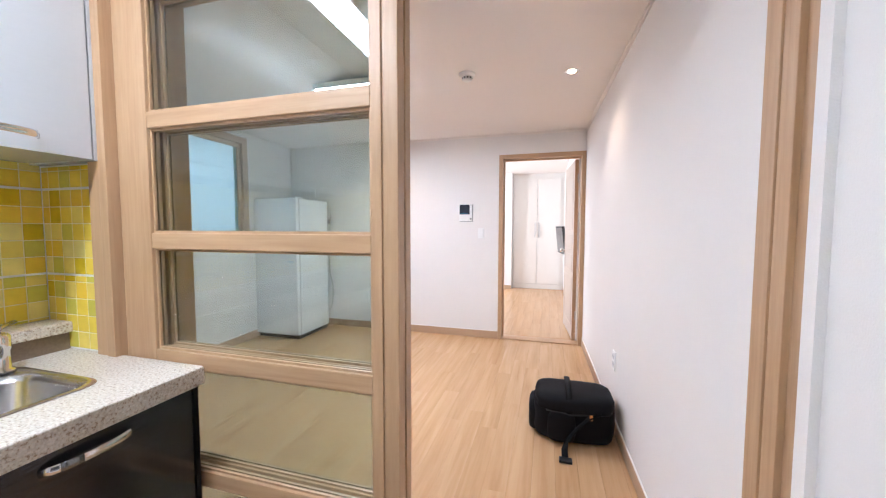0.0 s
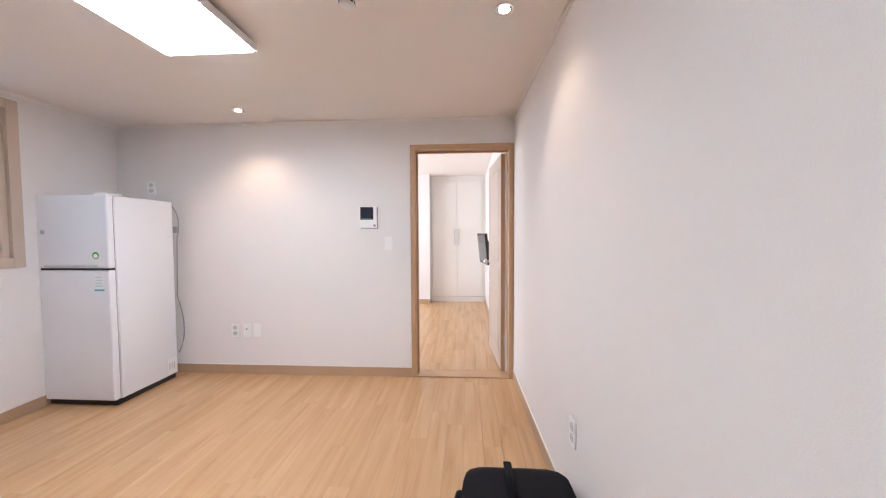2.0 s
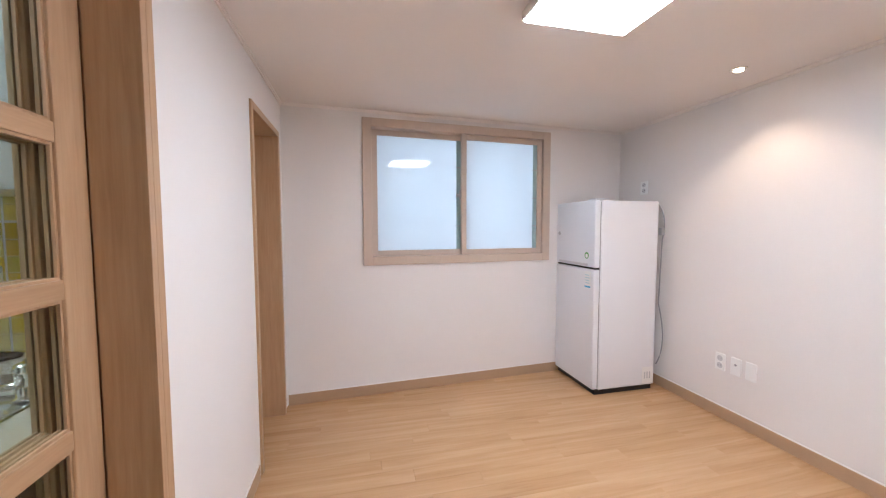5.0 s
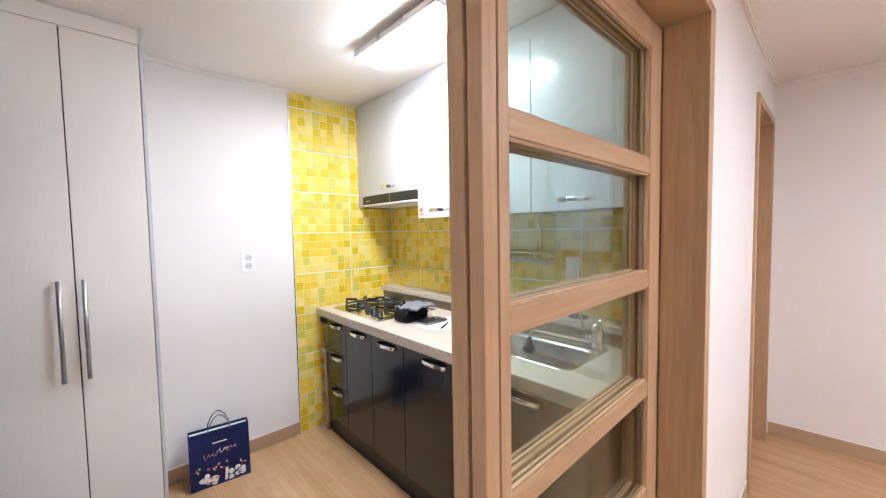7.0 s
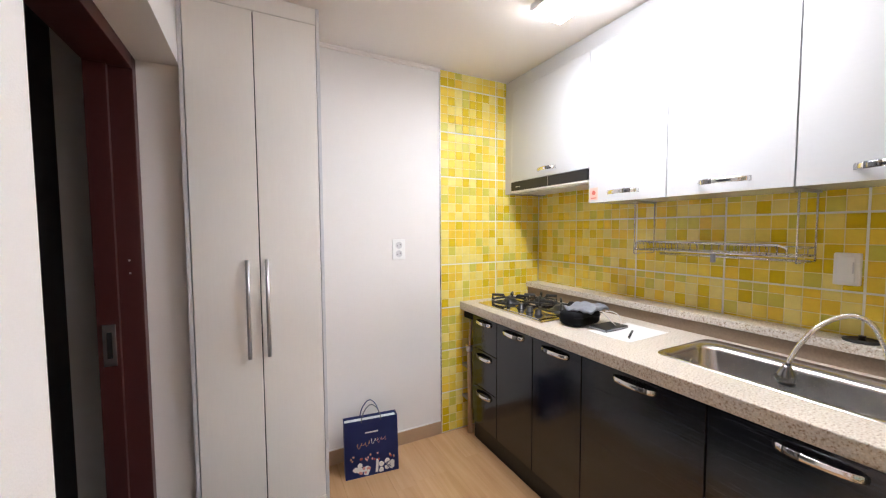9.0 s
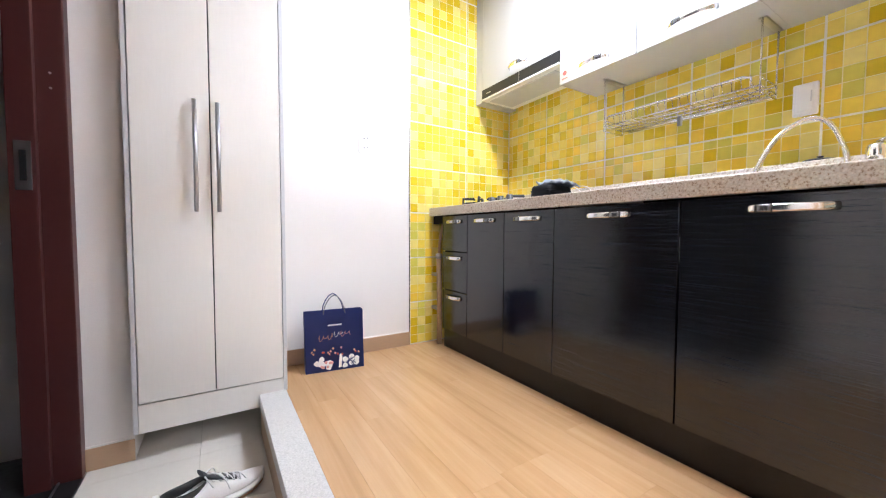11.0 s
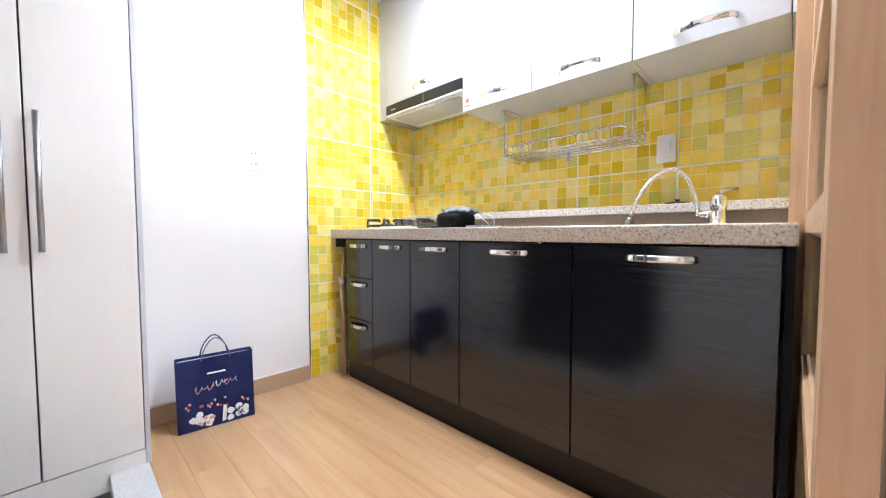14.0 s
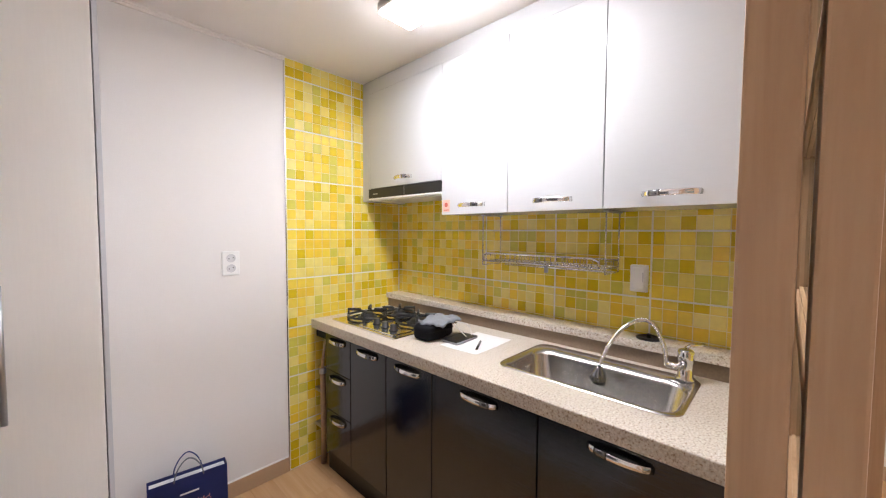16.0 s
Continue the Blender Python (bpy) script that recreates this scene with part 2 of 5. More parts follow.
# dark colour stands in for the missing light in the hall
M_UNLITWALL = mat("unlit_hall_wall", (0.10, 0.10, 0.10), 0.8, grain=0.1)
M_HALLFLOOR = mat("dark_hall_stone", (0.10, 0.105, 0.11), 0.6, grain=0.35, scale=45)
M_TILEFLOOR = mat("entry_tile_beige", (0.70, 0.66, 0.60), 0.2, grain=0.03, scale=60)
M_GROUT = mat("white_grout", (0.80, 0.79, 0.74), 0.7, grain=0.06, scale=90)
M_TILEBED = mat("pale_tile_body", (0.81, 0.74, 0.40), 0.3, grain=0.04)
M_MOSAIC = mosaic_mat()
M_GLASS = glass("clear_glass", (0.868, 0.912, 0.897))
M_FROST = frosted("frosted_glass", (0.86, 0.90, 0.93))
M_GLASSEDGE = mat("green_glass_edge", (0.25, 0.42, 0.37), 0.2)
M_WINPVC = mat("beige_window_frame", (0.56, 0.45, 0.36), 0.4, grain=0.04)
M_BLUE = mat("navy_paper", (0.026, 0.039, 0.175), 0.45, grain=0.06, scale=30)
M_BLUEIN = mat("pale_paper_inside", (0.62, 0.64, 0.68), 0.6)
M_PINK = mat("pink_print", (0.72, 0.36, 0.33), 0.5)
M_GOLD = mat("gold_print", (0.72, 0.38, 0.20), 0.4)
M_CLOTH = mat("black_nylon", (0.008, 0.008, 0.010), 0.7, grain=0.3, scale=300, bump=0.4, spec=0.15)
M_STRAP = mat("black_webbing", (0.007, 0.007, 0.008), 0.7, grain=0.3, scale=400, bump=0.5, spec=0.12)
M_ORANGE = mat("orange_thread", (0.55, 0.22, 0.05), 0.6)
M_SHOE = mat("white_shoe_mesh", (0.78, 0.76, 0.745), 0.65, grain=0.06, scale=220, bump=0.4)
M_SOLE = mat("white_rubber", (0.80, 0.79, 0.77), 0.5)
M_GUM = mat("brown_gum_sole", (0.30, 0.15, 0.07), 0.55)
M_TONGUE = mat("dark_grey_padding", (0.06, 0.062, 0.068), 0.8, grain=0.15, scale=200, bump=0.4)
M_LACE = mat("white_lace", (0.76, 0.76, 0.76), 0.7)
M_PAPERSHEET = mat("white_paper", (0.82, 0.82, 0.82), 0.6, grain=0.01)
M_GREYCLOTH = mat("grey_fabric", (0.20, 0.21, 0.235), 0.8, grain=0.15, scale=200, bump=0.5)
M_PIPE = mat("tan_taped_pipe", (0.42, 0.29, 0.19), 0.55, grain=0.15, scale=50)
M_YELLOWPIPE = mat("yellow_band", (0.65, 0.50, 0.08), 0.5)
M_LAMP = glow("led_living", (1.0, 0.95, 0.925), LAMP_LIVING)
M_LAMPK = glow("led_kitchen", (1.0, 0.97, 0.95), LAMP_KITCHEN)
M_SPOTG = glow("spot_bulb", (1.0, 0.72, 0.46), 30.0)
M_MARGIN = mat("greenish_clear_strip", (0.34, 0.46, 0.47), 0.15)
M_LABELBLUE = mat("pale_blue_label", (0.50, 0.66, 0.74), 0.4)
M_CYAN = mat("cyan_print", (0.10, 0.42, 0.66), 0.4)
M_GREEN = mat("green_print", (0.12, 0.35, 0.10), 0.5)
M_STICK = mat("sticker_peach", (0.66, 0.42, 0.33), 0.5)
M_STICKRED = mat("sticker_red", (0.5, 0.08, 0.05), 0.5)


# ---------------------------------------------------------------- mesh helpers
def box(bm, x0, y0, z0, x1, y1, z1, bevel=0.0, seg=2, mi=0):
    before = set(bm.faces)
    r = bmesh.ops.create_cube(bm, size=1.0)
    for v in r["verts"]:
        v.co = Vector(((x0 + x1) / 2 + v.co.x * abs(x1 - x0), (y0 + y1) / 2 + v.co.y * abs(y1 - y0), (z0 + z1) / 2 + v.co.z * abs(z1 - z0)))
    if bevel:
        ed = list({e for v in r["verts"] for e in v.link_edges})
        bmesh.ops.bevel(bm, geom=ed, offset=bevel, segments=seg, affect="EDGES", profile=0.6)
    for f in bm.faces:
        if f not in before:
            f.material_index = mi
    return bm


def B(*a, **k):
    return box(bmesh.new(), *a, **k)


def sweep(bm, pts, rx, ry=None, n=8, up=Vector((0, 0, 1)), cap=True, mi=0):
    """A tube of elliptic section along points."""
    ry = ry or rx
    pts = [Vector(p) for p in pts]
    rings = []
    for i, p in enumerate(pts):
        d = (pts[min(i + 1, len(pts) - 1)] - pts[max(i - 1, 0)]).normalized()
        u = up if abs(d.dot(up)) < 0.95 else Vector((1, 0, 0))
        s = d.cross(u).normalized()
        w = s.cross(d).normalized()
        rings.append([bm.verts.new(p + s * math.cos(2 * math.pi * k / n) * rx + w * math.sin(2 * math.pi * k / n) * ry) for k in range(n)])
    for a, b in zip(rings, rings[1:]):
        for k in range(n):
            f = bm.faces.new((a[k], a[(k + 1) % n], b[(k + 1) % n], b[k]))
            f.material_index = mi
            f.smooth = n > 5
    if cap:
        bm.faces.new(rings[0]).material_index = mi
        bm.faces.new(list(reversed(rings[-1]))).material_index = mi
    return bm


def lathe(bm, c, prof, n=24, m=None, mi=0):
    """A turned shape about z at c: profile of (radius, height)."""
    rings = []
    for r, h in prof:
        ring = []
        for k in range(n):
            a = 2 * math.pi * k / n
            p = Vector((r * math.cos(a), r * math.sin(a), h))
            ring.append(bm.verts.new((m @ p if m else p) + Vector(c)))
        rings.append(ring)
    for a, b in zip(rings, rings[1:]):
        for k in range(n):
            f = bm.faces.new((a[k], a[(k + 1) % n], b[(k + 1) % n], b[k]))
            f.smooth, f.material_index = True, mi
    bm.faces.new(list(reversed(rings[0]))).material_index = mi
    bm.faces.new(rings[-1]).material_index = mi
    return bm


def arc(p0, p1, p2, n=12):
    """A smooth curve from p0 to p2 drawn towards p1."""
    p0, p1, p2 = Vector(p0), Vector(p1), Vector(p2)
    return [(1 - t) ** 2 * p0 + 2 * t * (1 - t) * p1 + t * t * p2 for t in (i / n for i in range(n + 1))]


def data_of(name, bm, mats):
    bmesh.ops.recalc_face_normals(bm, faces=bm.faces)
    me = bpy.data.meshes.new(name)
    bm.to_mesh(me)
    bm.free()
    for m in mats if isinstance(mats, (list, tuple)) else [mats]:
        me.materials.append(m)
    return me


def part(name, bm, material, parent, label=""):
    ob = new(name, data_of(name, bm, material))
    ob.parent = parent
    ob.matrix_parent_inverse = parent.matrix_world.inverted()
    if label:
        tagged(ob, label)
    return ob


def thing(name, at, label, category, group="", kind=""):
    e = new(name)
    e.location = at
    e.empty_display_size = 0.05
    e.matrix_world = pose(*at)
    return tagged(e, label, category, group, kind)


def solid(name, bm, material, label, category, kind="structure", group=""):
    return tagged(new(name, data_of(name, bm, material)), label, category, group, kind)


def turned(bm, m):
    bmesh.ops.transform(bm, matrix=m, verts=bm.verts)
    return bm

# ---------------------------------------------------------------- plan (metres)
XE, XW, YN, YS, HL = 0.003, -3.62, 3.255, 0.10, 2.352      # living room
KW, KS, KE, HK = -2.055, -2.18, 0.12, 2.40                # kitchen
ENTRY = -0.17                                             # sunken entry floor
RE, RW, RN, HR = -0.06, -3.4, 6.97, 2.42                  # bedroom
TOP = 2.56


def lean(bm):
    """The long east wall runs slightly off square."""
    for v in bm.verts:
        v.co.x += (YN - v.co.y) * 0.0295
    return bm


def lean_west(bm):
    """The window wall runs off square, away from the room towards the north."""
    for v in bm.verts:
        v.co.x -= (v.co.y - 1.45) * 0.064
    return bm


# ---------------------------------------------------------------- walls
bm = B(XW - 0.25, YN, -0.05, -0.925, YN + 0.14, TOP)
box(bm, -0.925, YN, 2.12, 0.0, YN + 0.14, TOP)
box(bm, 0.0, YN, -0.05, XE + 0.15, YN + 0.14, TOP)
solid("wall_north", bm, M_PAPER, "white papered wall with a doorway to the bedroom", "wall")
bm = lean(B(XE, 0.075, -0.3, XE + 0.15, YN, TOP))
box(bm, 0.112, -0.124, -0.3, 0.26, 0.0745, TOP)
box(bm, 0.103, -0.124, 0.0, 0.112, -0.0875, 2.10)
solid("wall_east", bm, M_PAPER, "plain white papered long wall", "wall")
WY0, WY1, WZ0, WZ1 = 0.704, 2.438, 1.094, 2.292
bm = B(XW - 0.12, -0.125, -0.05, XW, WY0, TOP)
box(bm, XW - 0.12, WY1, -0.05, XW, YN, TOP)
box(bm, XW - 0.12, WY0, -0.05, XW, WY1, WZ0)
box(bm, XW - 0.12, WY0, WZ1, XW, WY1, TOP)
solid("wall_west", lean_west(bm), M_PAPER, "white papered wall holding the frosted window", "wall")
bm = B(XW + 0.05, -0.124, -0.05, -3.42, YS, TOP)
box(bm, -3.42, -0.125, 2.10, -2.70, YS, TOP)
box(bm, -2.70, -0.125, -0.05, -1.737, YS, TOP)
box(bm, -1.737, -0.125, 2.1305, 0.0955, YS, TOP)
solid("wall_south", bm, M_PAPER, "white papered wall between living room and kitchen", "wall")
solid("wall_kitchen_west", B(KW - 0.12, KS - 0.12, -0.05, KW, -0.125, TOP), M_GROUT, "kitchen wall carrying yellow mosaic tiles", "wall")
solid("wall_kitchen_south", B(KW, KS - 0.12, -0.3, 0.60, KS, TOP), M_PAPER, "white papered end wall of the kitchen", "wall")
bm = B(KE, -0.735, -0.3, KE + 0.15, -0.125, TOP)
box(bm, KE, -1.91, 2.05, KE + 0.15, -0.735, TOP)
box(bm, KE, KS, -0.3, KE + 0.15, -1.91, TOP)
solid("wall_kitchen_east", bm, M_PAPER, "white papered wall with the recess of the entrance door", "wall")
# entrance hall beyond the door: added shell, its lack of light put into the colour
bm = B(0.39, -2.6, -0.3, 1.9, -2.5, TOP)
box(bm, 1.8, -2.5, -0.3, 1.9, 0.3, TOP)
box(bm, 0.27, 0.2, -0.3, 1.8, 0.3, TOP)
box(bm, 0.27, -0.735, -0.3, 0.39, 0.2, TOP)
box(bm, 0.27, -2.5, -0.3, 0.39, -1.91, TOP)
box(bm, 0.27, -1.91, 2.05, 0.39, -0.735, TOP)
solid("wall_hall", bm, M_UNLITWALL, "stair hall walls, coloured dark to read as unlit", "wall")
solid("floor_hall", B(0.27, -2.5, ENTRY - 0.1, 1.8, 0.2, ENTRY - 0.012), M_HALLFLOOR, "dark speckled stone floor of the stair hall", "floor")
solid("ceiling_hall", B(0.27, -2.6, TOP, 1.9, 0.3, TOP + 0.1), M_UNLITWALL, "stair hall ceiling, coloured dark to read as unlit", "ceiling")
# bedroom
bm = B(RE, YN + 0.14, -0.05, RE + 0.25, RN + 0.7, TOP)
box(bm, RW - 0.12, YN + 0.14, -0.05, RW, 4.4, TOP)
box(bm, RW - 0.12, 6.4, -0.05, RW, RN + 0.7, TOP)
box(bm, RW - 0.12, 4.4, -0.05, RW, 6.4, 0.6)
box(bm, RW - 0.12, 4.4, 2.3, RW, 6.4, TOP)
box(bm, RW, RN + 0.6, -0.05, RE, RN + 0.7, TOP)
box(bm, RW, 6.74, -0.05, -1.11, RN + 0.6, TOP)
solid("wall_bedroom", bm, M_PAPER, "white papered bedroom walls beyond the doorway", "wall")

# ---------------------------------------------------------------- ceilings
solid("ceiling_living", B(XW - 0.25, YS, HL, XE + 0.15, YN, HL + 0.1), M_CEIL, "flat papered living room ceiling", "ceiling")
solid("ceiling_kitchen", B(KW - 0.12, KS - 0.12, HK, 0.27, -0.125, HK + 0.1), M_CEIL, "flat papered kitchen ceiling", "ceiling")
solid("ceiling_bedroom", B(RW - 0.12, YN + 0.14, HR, RE + 0.25, RN + 0.7, HR + 0.1), M_CEIL, "flat papered bedroom ceiling", "ceiling")


def cornice(name, x0, y0, x1, y1, z, nx, ny):
    """A slim stepped moulding under a ceiling along a wall; n points into the room."""
    bm = bmesh.new()
    for d, h in ((0.009, 0.022), (0.016, 0.010)):
        box(bm, min(x0, x1, x0 + nx * d, x1 + nx * d), min(y0, y1, y0 + ny * d, y1 + ny * d), z - h,
            max(x0, x1, x0 + nx * d, x1 + nx * d), max(y0, y1, y0 + ny * d, y1 + ny * d), z - 0.0005)
    solid(name, lean(bm) if name == "trim_2" else lean_west(bm) if name == "trim_3" else bm, M_CEIL, "slim papered moulding along the ceiling", "trim")


cornice("trim_1", XW - 0.09, YN, XE - 0.023, YN, HL, 0, -1)
cornice("trim_2", XE, YS, XE, YN, HL, -1, 0)
cornice("trim_3", XW, YS + 0.023, XW, YN, HL, 1, 0)
cornice("trim_4", XW + 0.08, YS, 0.07, YS, HL, 0, 1)
cornice("trim_5", -1.217, KS, -0.44, KS, HK, 0, 1)
cornice("trim_6", KE, -1.86, KE, -0.13, HK, -1, 0)


# ---------------------------------------------------------------- baseboards
def baseboard(name, x0, y0, x1, y1, nx, ny, z=0.0):
    t, h = 0.009, 0.085
    X, Y = sorted((x0, x1)), sorted((y0, y1))
    bm = bmesh.new()
    a = [X[0], Y[0], X[1], Y[1]]
    if nx:
        a[0], a[2] = sorted((x0, x0 + nx * t))
    else:
        a[1], a[3] = sorted((y0, y0 + ny * t))
    box(bm, a[0], a[1], z, a[2], a[3], z + h, bevel=0.0015, seg=1)
    b = list(a)
    if nx:
        b[0], b[2] = sorted((x0, x0 + nx * 0.006))
    else:
        b[1], b[3] = sorted((y0, y0 + ny * 0.006))
    box(bm, b[0], b[1], z + h, b[2], b[3], z + h + 0.006, mi=1)
    solid(name, lean(bm) if name == "baseboard_2" else lean_west(bm) if name == "baseboard_3" else bm, [M_BASE, M_CAULK], "tan wood-film baseboard with a white top bead", "baseboard")


baseboard("baseboard_1", XW - 0.10, YN, -0.926, YN, 0, -1)
baseboard("baseboard_2", XE, YS + 0.0, XE, YN - 0.01, -1, 0)
baseboard("baseboard_3", XW, YS + 0.01, XW, YN - 0.01, 1, 0)
baseboard("baseboard_4", -2.66, YS, -1.72, YS, 0, 1)
baseboard("baseboard_5", -1.214, KS, -0.44, KS, 0, 1)
baseboard("baseboard_6", KE, -1.91, 0.268, -1.91, 0, 1, ENTRY)
baseboard("baseboard_7", RE, YN + 0.15, RE, RN, -1, 0)
baseboard("baseboard_8", RW, 6.74, -1.11, 6.74, 0, -1)

# ---------------------------------------------------------------- doorway to the bedroom
FR = thing("door_1", (-0.45, YN, 0), "oak-film door frame with a pale beige panel door standing open", "door", kind="structure")
part("jamb", B(-0.925, YN - 0.012, 0, -0.880, YN + 0.152, 2.12, bevel=0.003), M_OAK, FR)
part("jamb", B(-0.040, YN - 0.012, 0, 0.002, YN + 0.152, 2.12, bevel=0.003), M_OAK, FR)
part("head", B(-0.880, YN - 0.012, 2.072, -0.040, YN + 0.152, 2.12, bevel=0.003), M_OAKH, FR)
part("stop", B(-0.880, YN + 0.07, 0.012, -0.866, YN + 0.10, 2.072), M_OAK, FR)
part("stop", B(-0.866, YN + 0.07, 2.058, -0.04, YN + 0.10, 2.072), M_OAKH, FR)
part("threshold", B(-0.880, YN - 0.004, 0, -0.040, YN + 0.15, 0.011, bevel=0.003), M_OAKH, FR, "pale oak threshold")
m = pose(-0.062, YN + 0.155, 0, 0, 0, 4.5)
LE = part("door_leaf", turned(B(-0.036, 0, 0.012, 0, 0.80, 2.06, bevel=0.003), m), M_LEAF, FR, "pale beige panelled door leaf, open")
part("edge_strip", turned(B(-0.037, -0.003, 0.012, 0.001, 0.001, 2.06), m), M_OAK, LE, "oak edge of the leaf")
for z0, z1 in ((0.15, 0.72), (0.78, 0.98), (1.04, 1.22), (1.28, 1.95)):
    bm = bmesh.new()
    for a in ((0.10, z0, 0.70, z0 + 0.012), (0.10, z1 - 0.012, 0.70, z1), (0.10, z0 + 0.012, 0.112, z1 - 0.012), (0.688, z0 + 0.012, 0.70, z1 - 0.012)):
        box(bm, -0.040, a[0], a[1], -0.0355, a[2], a[3], bevel=0.002, seg=1)
    part("moulding", turned(bm, m), M_LEAF, LE)
bm = lathe(bmesh.new(), (0, 0, 0), [(0.026, 0), (0.026, 0.006), (0.010, 0.008), (0.010, 0.03), (0.024, 0.036), (0.028, 0.05), (0.022, 0.064), (0.006, 0.068)], 16, Matrix.Rotation(radians(-90), 4, "Y"))
part("door_knob", turned(bm, m @ pose(-0.036, 0.74, 1.0)), M_CHROME, LE, "round chrome knob")
for z in (0.25, 1.8):
    part("hinge", turned(lathe(bmesh.new(), (-0.004, -0.008, z), [(0.006, 0), (0.006, 0.1)], 10), m), M_SATIN, LE)

# ---------------------------------------------------------------- bathroom door in the south wall
D2 = thing("door_2", (-3.06, YS - 0.1, 0), "closed tan wood-film door set deep in its frame", "door", kind="structure")
part("jamb", B(-3.42, -0.125, 0, -3.38, YS + 0.012, 2.10, bevel=0.003), M_OAK, D2)
part("jamb", B(-2.74, -0.125, 0, -2.70, YS + 0.012, 2.10, bevel=0.003), M_OAK, D2)
part("head", B(-3.38, -0.125, 2.06, -2.74, YS + 0.012, 2.10, bevel=0.003), M_OAKH, D2)
part("door_leaf", B(-3.38, -0.10, 0.012, -2.74, -0.065, 2.06, bevel=0.002), M_OAK, D2)

# ---------------------------------------------------------------- entrance door
ED = thing("door_3", (0.32, -1.3, ENTRY), "red-brown steel entrance frame, door standing open to a dark hall", "door", kind="structure")
bm = B(0.262, -1.908, ENTRY, 0.40, -1.86, 2.048, bevel=0.003)
box(bm, 0.335, -1.86, ENTRY, 0.40, -1.835, 2.0, bevel=0.002)
part("jamb", bm, M_RED, ED)
part("jamb", B(0.262, -0.77, ENTRY, 0.40, -0.7352, 2.048, bevel=0.003), M_RED, ED)
part("head", B(0.262, -1.86, 1.995, 0.40, -0.77, 2.048, bevel=0.003), M_RED, ED)
part("threshold", B(0.262, -1.86, ENTRY - 0.012, 0.40, -0.77, ENTRY + 0.004, bevel=0.002), M_BLACKPL, ED, "dark metal threshold")
part("threshold_bead", B(0.32, -1.86, ENTRY + 0.004, 0.326, -0.77, ENTRY + 0.009), M_SATIN, ED)
bm = B(0.345, -1.8349, 0.86, 0.385, -1.832, 1.02, bevel=0.001)
part("strike_plate", bm, M_SATIN, ED, "steel strike plate")
part("strike_hole", B(0.357, -1.8319, 0.89, 0.373, -1.8312, 0.99), M_BLACKPL, ED)
for z in (1.21, 1.26):
    part("screw", lathe(bmesh.new(), (0.30, -1.86, z), [(0.004, 0), (0.004, 0.0015)], 8, Matrix.Rotation(radians(-90), 4, "X")), M_SATIN, ED)
DL = part("door_leaf", turned(B(0, 0, 0, 0.04, 0.98, 2.10, bevel=0.003), pose(0.41, -0.73, ENTRY + 0.005, 0, 0, -80)), M_RED, ED)

# ---------------------------------------------------------------- sliding partition doors
SF = thing("door_4", (-0.83, -0.07, 0), "oak-film frame of the glazed sliding doors", "door frame", kind="structure")
bm = B(-1.735, -0.150, 0, -1.70, YS + 0.006, 2.13, bevel=0.002)
box(bm, -1.70, -0.028, 0, -1.672, YS + 0.006, 2.13, bevel=0.002)
box(bm, -1.70, -0.075, 0, -1.69, -0.066, 2.13)
part("jamb", bm, M_OAK, SF)
part("casing", B(-1.79, -0.145, 0, -1.735, -0.1255, 2.19, bevel=0.002), M_OAK, SF)
bm = B(0.094, 0.014, 0, 0.1115, 0.0745, 2.10, bevel=0.002)
box(bm, 0.094, -0.047, 0, 0.1115, 0.004, 2.10, bevel=0.002)
box(bm, 0.102, 0.004, 0, 0.1115, 0.014, 2.10)
box(bm, 0.108, -0.087, 0, 0.1115, -0.047, 2.10)
part("jamb", bm, M_OAK, SF)
bm = B(-1.70, -0.120, 2.10, 0.0935, YS + 0.006, 2.1299, bevel=0.002)
part("head", bm, M_OAKH, SF)
part("casing", B(-1.735, -0.145, 2.13, 0.112, -0.1255, 2.19, bevel=0.002), M_OAKH, SF)
bm = B(-1.69, -0.119, 0, 0.092, -0.022, 0.004)
for y in (-0.0925, -0.0475):
    box(bm, -1.69, y - 0.003, 0.004, 0.092, y + 0.003, 0.009)
part("floor_track", bm, M_SATIN, SF, "low twin floor track")


